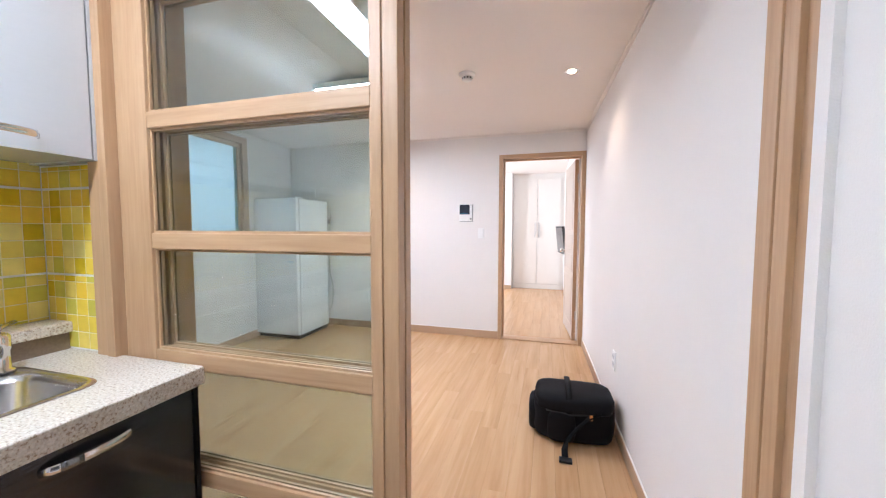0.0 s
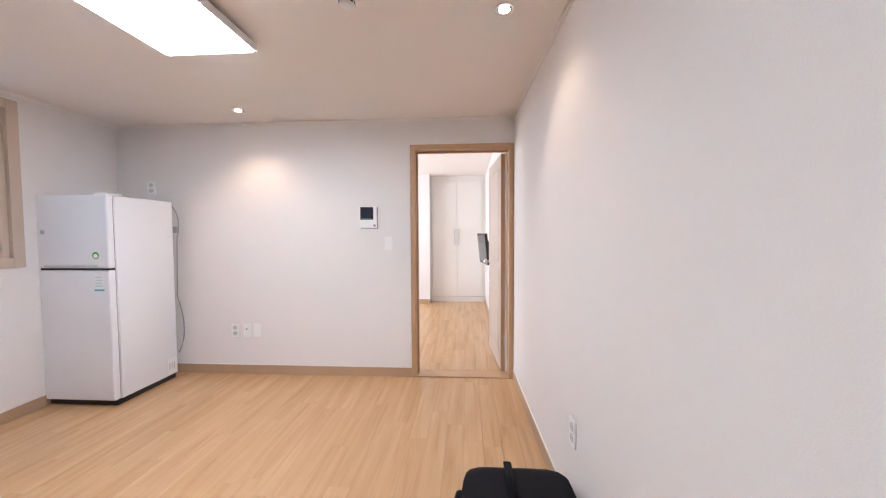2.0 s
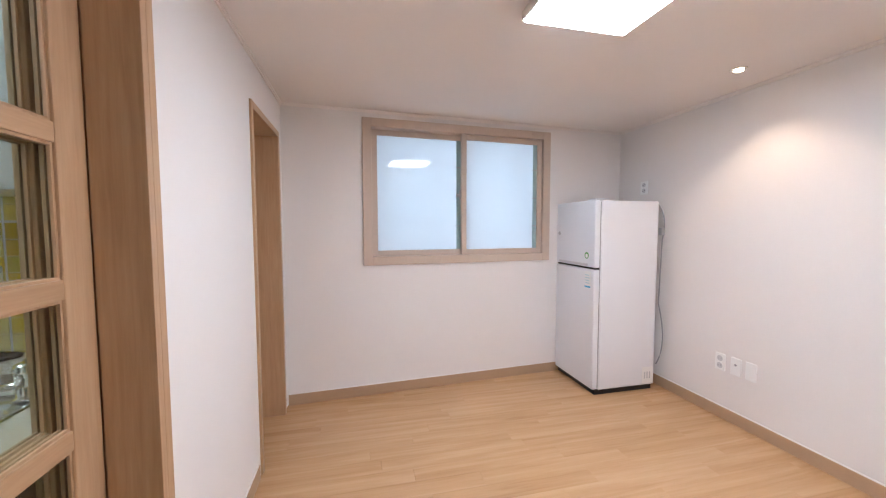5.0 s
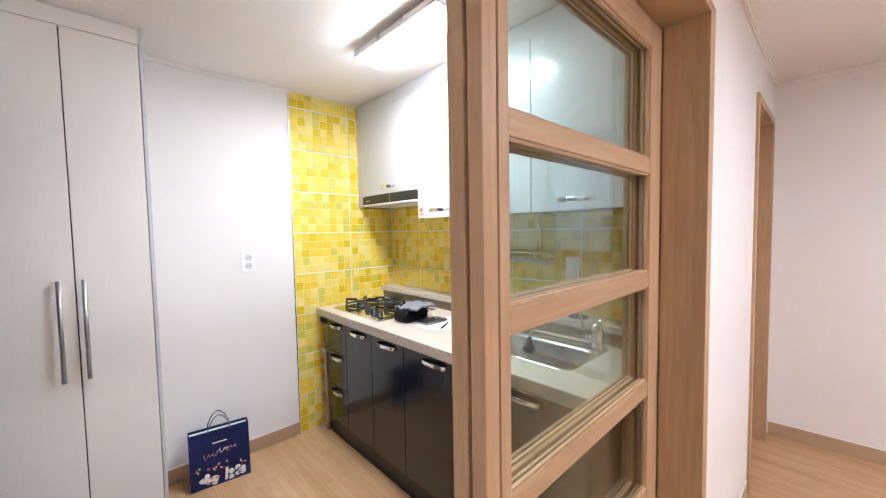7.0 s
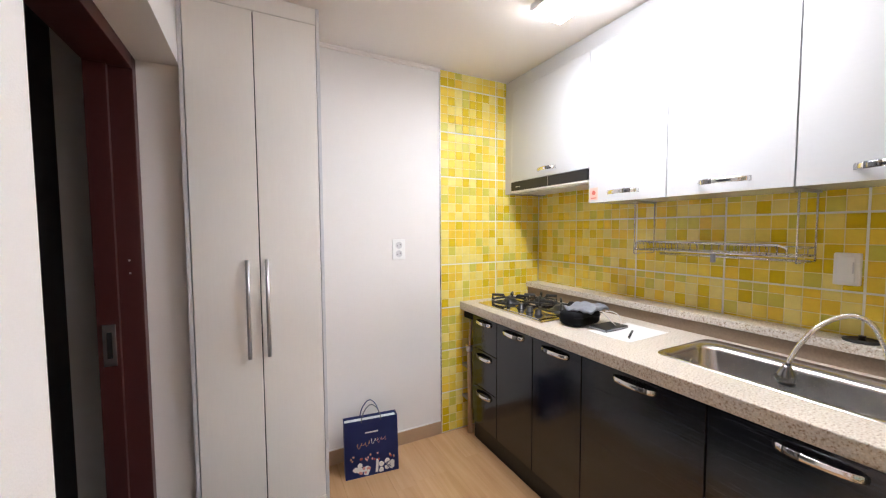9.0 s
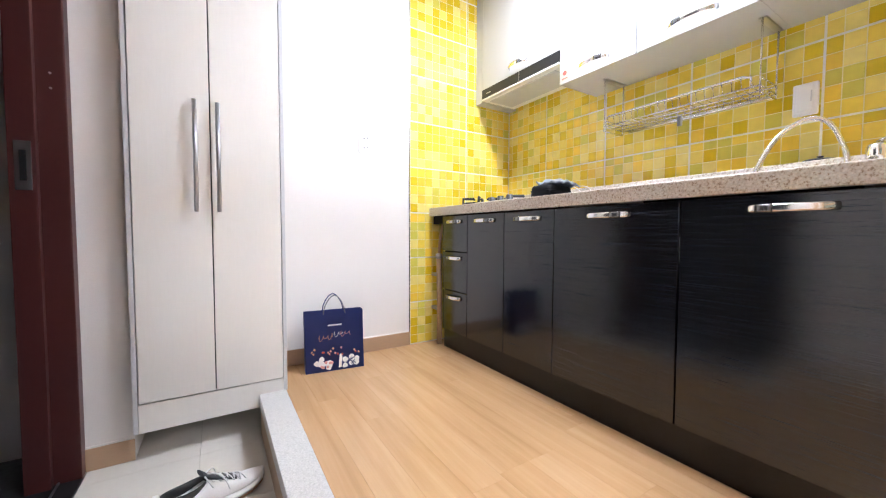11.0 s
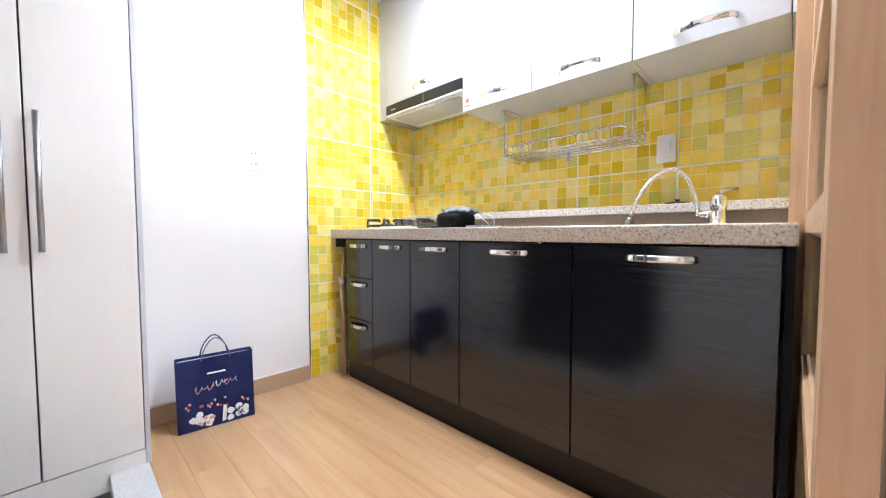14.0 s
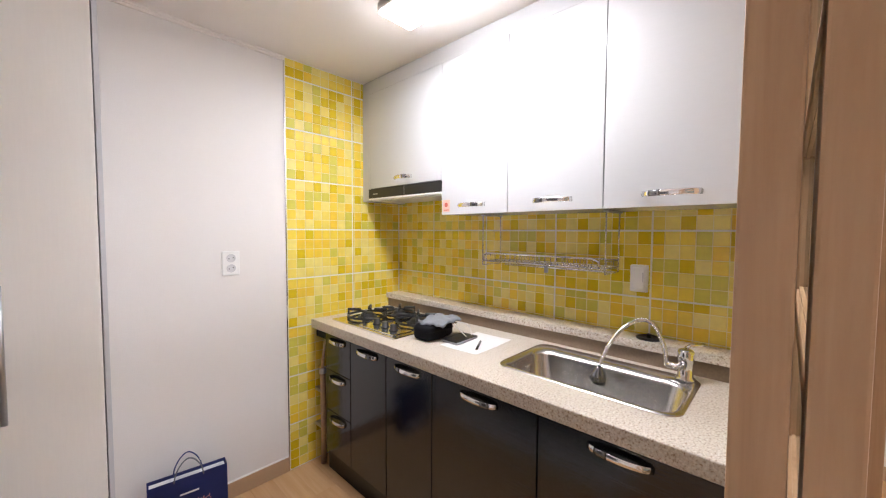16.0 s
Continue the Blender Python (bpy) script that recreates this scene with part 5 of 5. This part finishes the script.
part("side_panel", B(SX1 - 0.015, KS + 0.002, -0.056, SX1, SY, HK - 0.002, bevel=0.001), M_EDGE, SC)
part("plinth_board", B(SX0 + 0.016, SY - 0.02, -0.056, SX1 - 0.016, SY - 0.002, 0.056, bevel=0.001), M_CREAM, SC)
part("top_filler", B(SX0 + 0.016, SY - 0.02, 2.326, SX1 - 0.016, SY - 0.002, HK - 0.002, bevel=0.001), M_CREAM, SC)
part("bottom", B(SX0 + 0.016, KS + 0.002, -0.056, SX1 - 0.016, SY - 0.021, -0.04), M_CREAM, SC)
# added black sheet: shade seen between and around the two doors
part("gap_shade_sheet", B(SX0 + 0.016, SY - 0.0215, 0.057, SX1 - 0.016, SY - 0.0185, 2.325), M_GAPSHADE, SC)
for a, b, hx in ((SX0 + 0.0185, -0.1562, -0.181), (-0.1518, SX1 - 0.0185, -0.103)):
    d = part("door", B(a, SY - 0.018, 0.061, b, SY + 0.002, 2.322, bevel=0.0015, seg=1), M_CREAM, SC)
    bm = sweep(bmesh.new(), [(hx, SY + 0.026, 0.805), (hx, SY + 0.026, 1.245)], 0.008, 0.008, 12)
    hh = part("handle", bm, M_SATIN, d, "satin bar handle")
    for z in (0.815, 1.235):
        part("post", sweep(bmesh.new(), [(hx, SY + 0.002, z), (hx, SY + 0.022, z)], 0.005, n=8), M_SATIN, hh)

# ---------------------------------------------------------------- paper bag
PB = thing("paper_bag", (-0.69, -2.02, 0), "navy printed paper shopping bag with white rope handles", "paper bag")
bm = bmesh.new()
m = pose(-0.69, -2.02, 0, 0, 0, -7)
w0, w1, d0, d1, hh = 0.148, 0.150, 0.040, 0.024, 0.306
vs = [bm.verts.new(p) for p in ((-w0, -d0, 0.001), (w0, -d0, 0.001), (w0, d0, 0.001), (-w0, d0, 0.001), (-w1, -d1 - 0.03, hh), (w1, -d1 - 0.03, hh), (w1, d1 - 0.02, hh), (-w1, d1 - 0.02, hh))]
for q in ((0, 1, 2, 3), (0, 4, 5, 1), (1, 5, 6, 2), (2, 6, 7, 3), (3, 7, 4, 0)):
    bm.faces.new([vs[i] for i in q])
bmesh.ops.solidify(bm, geom=bm.faces[:], thickness=0.0012)
sh = part("bag_body", turned(bm, m), M_BLUE, PB)


def on_front(u, v, off=0.0008):
    """A point on the bag's front face: u across, v up (0 to 1)."""
    y = d0 + (d1 - 0.02 - d0) * v
    return m @ Vector((-u * 0.149, y + off + 0.0008, 0.001 + hh * v))


LAYERS = iter(range(400))


def patch(name, pts, material, label=""):
    bm = bmesh.new()
    top = 0.0012 + 0.00012 * next(LAYERS)
    a = [bm.verts.new(on_front(u, v, top)) for u, v in pts]
    b = [bm.verts.new(on_front(u, v, 0.0003)) for u, v in pts]
    bm.faces.new(a)
    n = len(pts)
    for k in range(n):
        bm.faces.new((a[k], b[k], b[(k + 1) % n], a[(k + 1) % n]))
    part(name, bm, material, sh, label)


def blob(cu, cv, ru, rv, seed, n=14):
    rnd = random.Random(seed)
    return [(cu + ru * (0.75 + 0.4 * rnd.random()) * math.cos(2 * math.pi * k / n), cv + rv * (0.75 + 0.4 * rnd.random()) * math.sin(2 * math.pi * k / n)) for k in range(n)]


def ribbon(name, path, w, material, label=""):
    """A thin printed line along points on the bag's front."""
    bm = bmesh.new()
    top = 0.0012 + 0.00012 * next(LAYERS)
    for (u0, v0), (u1, v1) in zip(path, path[1:]):
        du, dv = u1 - u0, v1 - v0
        k = w / max(1e-6, math.hypot(du, dv))
        q = [(u0 - dv * k, v0 + du * k * 0.5), (u0 + dv * k, v0 - du * k * 0.5), (u1 + dv * k, v1 - du * k * 0.5), (u1 - dv * k, v1 + du * k * 0.5)]
        bm.faces.new([bm.verts.new(on_front(u, v, top)) for u, v in q])
    part(name, bm, material, sh, label)


patch("text_bar", [(-0.24, 0.755), (0.24, 0.755), (0.24, 0.778), (-0.24, 0.778)], M_PAPERSHEET, "short white line of print")
for u0, n, lift, ink in ((-0.58, 26, 0.0, M_GOLD), (-0.06, 16, 0.02, M_PAPERSHEET), (0.16, 20, 0.01, M_PINK)):
    pts = [(u0 + 0.021 * k + 0.025 * math.cos(k * 0.9) + 0.02 * math.sin(k * 0.9), 0.585 + lift + (0.035 + 0.02 * math.sin(k * 0.37)) * math.sin(k * 0.9) + 0.05 * (u0 + 0.021 * k)) for k in range(n)]
    ribbon("script_line", pts, 0.008, ink, "looping line of script")
for k in range(9):
    rnd = random.Random(70 + k)
    patch("print_white", blob(-0.66 + 0.52 * rnd.random(), 0.05 + 0.17 * rnd.random(), 0.10, 0.045, k + 1, 11), M_PAPERSHEET)
for k in range(6):
    rnd = random.Random(90 + k)
    patch("print_pink", blob(-0.50 + 0.42 * rnd.random(), 0.06 + 0.16 * rnd.random(), 0.05, 0.026, k + 3, 9), M_PINK)
patch("print_white", [(0.10, 0.04), (0.20, 0.05), (0.24, 0.26), (0.15, 0.27)], M_PAPERSHEET)
for k in range(10):
    rnd = random.Random(120 + k)
    patch("print_white", blob(0.30 + 0.46 * rnd.random(), 0.05 + 0.20 * rnd.random(), 0.095, 0.042, k + 21, 9), M_PAPERSHEET)
for k in range(4):
    rnd = random.Random(140 + k)
    ribbon("print_line", [(0.34 + 0.36 * rnd.random() + 0.05 * j, 0.08 + 0.14 * rnd.random()) for j in range(3)], 0.014, M_BLUE)
for k in range(16):
    rnd = random.Random(40 + k)
    patch("print_dot", blob(-0.85 + 1.7 * rnd.random(), 0.26 + 0.13 * rnd.random(), 0.032, 0.016, k, 8), (M_GOLD, M_PINK, M_STICKRED)[k % 3])
part("inner_fold", turned(B(-0.143, -d1 - 0.024, hh - 0.016, 0.143, d1 - 0.026, hh - 0.013), m), M_BLUEIN, sh)
for y, ink in ((-0.055, M_BLUE), (0.004, M_GREYCLOTH)):
    loop = [(-0.056 * math.cos(a) * (1 - 0.35 * math.sin(a)), y + 0.006 * math.sin(a), hh - 0.012 + 0.098 * math.sin(a) ** 0.75) for a in (math.pi * k / 14 for k in range(15))]
    part("rope_handle", turned(sweep(bmesh.new(), loop, 0.0030, n=6), m), ink, PB)


# ---------------------------------------------------------------- sneakers
def sneaker(m):
    """A low white sneaker 0.30 long, toe to +x, sole on z = 0."""
    s = thing("sneaker", tuple(m.translation), "worn white mesh sneaker with a brown gum sole", "shoe", "pair of sneakers")
    L = 0.315

    def half(t):
        return 0.034 + 0.017 * math.sin(min(1, t * 1.25) * math.pi * 0.55) - 0.020 * max(0, t - 0.78) / 0.22 - 0.008 * max(0, 0.10 - t) / 0.10

    def ring(bm, t, z0, z1, grow, n=18, top=0.72):
        w = half(t) + grow
        out = []
        for k in range(n):
            a = 2 * math.pi * k / n
            cy, cz = math.cos(a), math.sin(a)
            yy = w * (abs(cy) ** 0.6) * (1 if cy >= 0 else -1)
            f = (cz + 1) / 2
            yy *= 1 - (1 - top) * f
            out.append(bm.verts.new((t * L, yy, z0 + (z1 - z0) * (0.5 + 0.5 * (abs(cz) ** 0.75) * (1 if cz >= 0 else -1)))))
        return out

    def loft(ts, z0, z1, grow, top):
        bm = bmesh.new()
        rs = [ring(bm, t, z0(t), z1(t), grow(t), top=top) for t in ts]
        for a, b in zip(rs, rs[1:]):
            for k in range(len(a)):
                f = bm.faces.new((a[k], a[(k + 1) % len(a)], b[(k + 1) % len(a)], b[k]))
                f.smooth = True
        bm.faces.new(rs[0])
        bm.faces.new(list(reversed(rs[-1])))
        return bm

    ts = [0.0, 0.02, 0.06, 0.12, 0.2, 0.3, 0.4, 0.5, 0.6, 0.7, 0.8, 0.88, 0.94, 0.98, 1.0]

    def end(t):
        return -0.030 * max(0, (t - 0.9) / 0.1) ** 2 - 0.012 * max(0, (0.06 - t) / 0.06) ** 2

    def spring(t):
        return 0.020 * max(0, (t - 0.7) / 0.3) ** 2 + 0.006 * max(0, 0.12 - t) / 0.12

    part("outsole", turned(loft(ts, lambda t: spring(t), lambda t: spring(t) + 0.010, lambda t: 0.003 + end(t), 0.97), m), M_GUM, s, "brown gum outsole")
    part("midsole", turned(loft(ts, lambda t: spring(t) + 0.008, lambda t: spring(t) + 0.034 - 0.008 * t, lambda t: 0.005 + end(t), 0.95), m), M_SOLE, s)

    def height(t):
        if t < 0.42:
            return 0.092 - 0.018 * math.sin(t / 0.42 * math.pi) + 0.006 * (t < 0.05)
        return 0.092 - 0.062 * ((t - 0.42) / 0.58) ** 0.9

    u = part("upper", turned(loft(ts, lambda t: spring(t) + 0.026 - 0.006 * t, lambda t: height(t) + spring(t) * 0.6, lambda t: end(t) * 1.1, 0.62), m), M_SHOE, s)
    bm = bmesh.new()
    rows = []
    for j, (sc, z) in enumerate(((1.0, 0.096), (0.86, 0.093), (0.78, 0.070), (0.6, 0.055))):
        rows.append([bm.verts.new((0.075 + 0.071 * sc * math.cos(2 * math.pi * k / 18), 0.031 * sc * math.sin(2 * math.pi * k / 18), z + 0.008 * abs(math.cos(2 * math.pi * k / 18)))) for k in range(18)])
    for a, b in zip(rows, rows[1:]):
        for k in range(18):
            bm.faces.new((a[k], a[(k + 1) % 18], b[(k + 1) % 18], b[k])).smooth = True
    bm.faces.new(rows[-1])
    part("lining", turned(bm, m), M_BLACKPL, u, "black padded lining")
    part("tongue", turned(sweep(bmesh.new(), [(0.215, 0, 0.062), (0.17, 0, 0.084), (0.135, 0, 0.104), (0.115, 0, 0.124)], 0.024, 0.006, 12), m), M_TONGUE, s, "dark grey padded tongue")
    bm = bmesh.new()
    for k in range(6):
        x, z = 0.125 + k * 0.020, 0.108 - k * 0.0085
        for sgn in (-1, 1):
            sweep(bm, arc((x, -0.026 * sgn, z - 0.010), (x + 0.008, 0, z + 0.010), (x + 0.018, 0.026 * sgn, z - 0.016), 5), 0.0026, 0.0018, 6)
    for sgn in (-1, 1):
        sweep(bm, arc((0.125, 0, 0.112), (0.11, 0.05 * sgn, 0.135), (0.135, 0.045 * sgn, 0.085), 8), 0.0024, n=6)
        sweep(bm, arc((0.125, 0, 0.112), (0.17, 0.03 * sgn, 0.125), (0.18, 0.055 * sgn, 0.060), 8), 0.0022, n=6)
    part("laces", turned(bm, m), M_LACE, s)
    part("heel_tab", turned(sweep(bmesh.new(), [(0.004, 0, 0.075), (-0.004, 0, 0.100), (-0.006, 0, 0.115), (0.006, 0, 0.112)], 0.010, 0.003, 8), m), M_SHOE, s)
    return s


sneaker(pose(0.000, -1.412, ENTRY + 0.001, 0, 0, 201))
sneaker(pose(0.030, -1.305, ENTRY + 0.001, 0, 0, 173))

# ---------------------------------------------------------------- entry floor and sill
solid("entry_sill", B(-0.425, -1.862, -0.05, -0.315, -0.70, 0.004, bevel=0.003), M_SILL, "grey speckled stone edge of the raised floor", "sill")
solid("entry_riser", B(-0.408, -1.862, ENTRY - 0.05, -0.319, -0.70, -0.0505), M_BASE, "brown riser below the stone edge", "riser")
solid("entry_sill_end", B(-0.314, -0.80, -0.05, KE, -0.70, 0.004, bevel=0.003), M_SILL, "grey speckled stone edge of the raised floor", "sill")
solid("entry_riser_end", B(-0.318, -0.78, ENTRY - 0.05, KE, -0.70, -0.0505), M_BASE, "brown riser below the stone edge", "riser")
EF = solid("floor_entry", B(-0.45, KS, ENTRY - 0.06, 0.262, -0.70, ENTRY - 0.006), M_TILEFLOOR, "beige tiled entry floor", "floor")


# ---------------------------------------------------------------- mosaic wall tiles
TW, TH, CELL = 0.4365, 0.2885, 0.0722
TILES = {}


def tile_data(w, h):
    """A glazed tile: pale body with small raised cells, u along x, v along z, face to -y."""
    key = (round(w, 3), round(h, 3))
    if key not in TILES:
        bm = bmesh.new()
        g, d = 0.0034, 0.0045
        box(bm, g, 0, g, w - g, d, h - g)
        for i in range(8):
            for j in range(5):
                x0, x1, z0, z1 = 0.0040 + i * 0.0538, 0.0040 + (i + 1) * 0.0538 - 0.0030, 0.0040 + j * 0.0565, 0.0040 + (j + 1) * 0.0565 - 0.0030
                x1, z1 = min(x1, w - 0.004), min(z1, h - 0.004)
                if x1 - x0 < 0.006 or z1 - z0 < 0.006:
                    continue
                b = 0.0014
                lo = [bm.verts.new(p) for p in ((x0, d, z0), (x1, d, z0), (x1, d, z1), (x0, d, z1))]
                hi = [bm.verts.new(p) for p in ((x0 + b, d + 0.0012, z0 + b), (x1 - b, d + 0.0012, z0 + b), (x1 - b, d + 0.0012, z1 - b), (x0 + b, d + 0.0012, z1 - b))]
                for k in range(4):
                    bm.faces.new((lo[k], lo[(k + 1) % 4], hi[(k + 1) % 4], hi[k])).material_index = 1
                bm.faces.new(hi).material_index = 1
        TILES[key] = data_of("tile", bm, [M_TILEBED, M_MOSAIC])
    return TILES[key]


def lay_tile(m, w, h, parent):
    o = new("tile", tile_data(w, h))
    o.parent = parent
    o.matrix_basis = m


tw = solid("tile_bed_west", B(KW, KS + 0.001, 0.94, KW + 0.0050, -0.127, 1.70), M_GROUT, "yellow and green mosaic tiles above the worktop", "wall tiles")
for i in range(5):
    y1 = -0.064 - i * TW
    y0 = y1 - TW
    for j in range(3):
        z0 = 0.275 + (j + 2) * TH
        a, b = max(y0, KS + 0.005), min(y1, -0.128)
        c, e = max(z0, 0.93), min(z0 + TH, 1.72)
        if b - a > 0.01:
            lay_tile(pose(KW + 0.0012, b, c, 0, 0, -90), b - a, e - c, tw)
ts_ = solid("tile_bed_south", B(KW + 0.006, KS, 0.0, -1.217, KS + 0.0050, HK - 0.001), M_GROUT, "yellow and green mosaic tiles on the end wall", "wall tiles")
for i in range(2):
    x1 = -1.217 - i * TW
    x0 = max(x1 - TW, KW + 0.008)
    for j in range(-1, 8):
        z0 = 0.275 + j * TH
        c, e = max(z0, 0.002), min(z0 + TH, HK - 0.002)
        if e - c > 0.01:
            lay_tile(pose(x0, KS + 0.0012, c), x1 - x0, e - c, ts_)
tn = solid("tile_bed_return", B(KW + 0.006, -0.1300, 0.886, -1.792, -0.1252, 1.507), M_GROUT, "yellow and green mosaic tiles beside the partition", "wall tiles")
for j in range(3):
    z0 = 0.275 + (j + 2) * TH
    c, e = max(z0, 0.888), min(z0 + TH, 1.506)
    if e - c > 0.01:
        lay_tile(pose(-1.793, -0.1262, c, 0, 0, 180), 0.255, e - c, tn)
solid("tile_trim", B(-1.217, KS, 0.0, -1.211, KS + 0.008, HK - 0.001), M_CHROME, "thin metal edge trim of the tiling", "trim")

# ---------------------------------------------------------------- floor planks
PLANK = {}


def plank_data(w, l):
    key = (round(w, 3), round(l, 3))
    if key not in PLANK:
        bm = bmesh.new()
        box(bm, 0.0001, 0.0002, -0.008, w - 0.0001, l - 0.0002, 0.0)
        top = [v for v in bm.verts if v.co.z > -0.001]
        for v in top:
            v.co.x += 0.0003 if v.co.x < w / 2 else -0.0003
        PLANK[key] = data_of("plank", bm, M_FLOOR)
    return PLANK[key]


def lay_floor(parent, x0, x1, y0, y1, seed, w=0.118, length=0.92):
    rnd = random.Random(seed)
    x = x0
    while x < x1 - 0.004:
        ww = min(w, x1 - x)
        y = y0 - rnd.random() * length
        while y < y1 - 0.004:
            a, b = max(y, y0), min(y + length, y1)
            if b - a > 0.01:
                o = new("plank", plank_data(ww, b - a))
                o.parent = parent
                o.location = (x, a, 0)
            y += length
        x += w


FL = solid("floor_living", B(XW - 0.2, -0.125, -0.06, XE + 0.14, YN + 0.14, -0.0085), M_BASE, "pale oak laminate floor of the living room", "floor")
lay_floor(FL, XW - 0.12, 0.11, -0.12, YN + 0.004, 1)
FK = solid("floor_kitchen", B(KW, KS, -0.06, -0.43, -0.125, -0.0085), M_BASE, "pale oak laminate floor of the kitchen", "floor")
lay_floor(FK, KW, -0.426, KS, -0.1205, 2)
FK2 = solid("floor_threshold", B(-0.43, -0.70, -0.06, KE, -0.125, -0.0085), M_BASE, "pale oak laminate floor beside the partition", "floor")
lay_floor(FK2, -0.426, KE, -0.699, -0.1205, 4)
FB = solid("floor_bedroom", B(RW, YN + 0.14, -0.06, RE, RN + 0.6, -0.0085), M_BASE, "pale oak laminate floor of the bedroom", "floor")
lay_floor(FB, RW, RE, YN + 0.152, RN + 0.02, 3)
for i in range(2):
    for j in range(4):
        a, b = -0.45 + i * 0.356, min(-0.45 + (i + 1) * 0.356 - 0.0006, 0.258)
        c, e = KS + 0.003 + j * 0.37, min(KS + 0.003 + (j + 1) * 0.37 - 0.0006, -0.702)
        part("tile", B(a, c, ENTRY - 0.006, b, e, ENTRY, bevel=0.0006, seg=1), M_TILEFLOOR, EF)
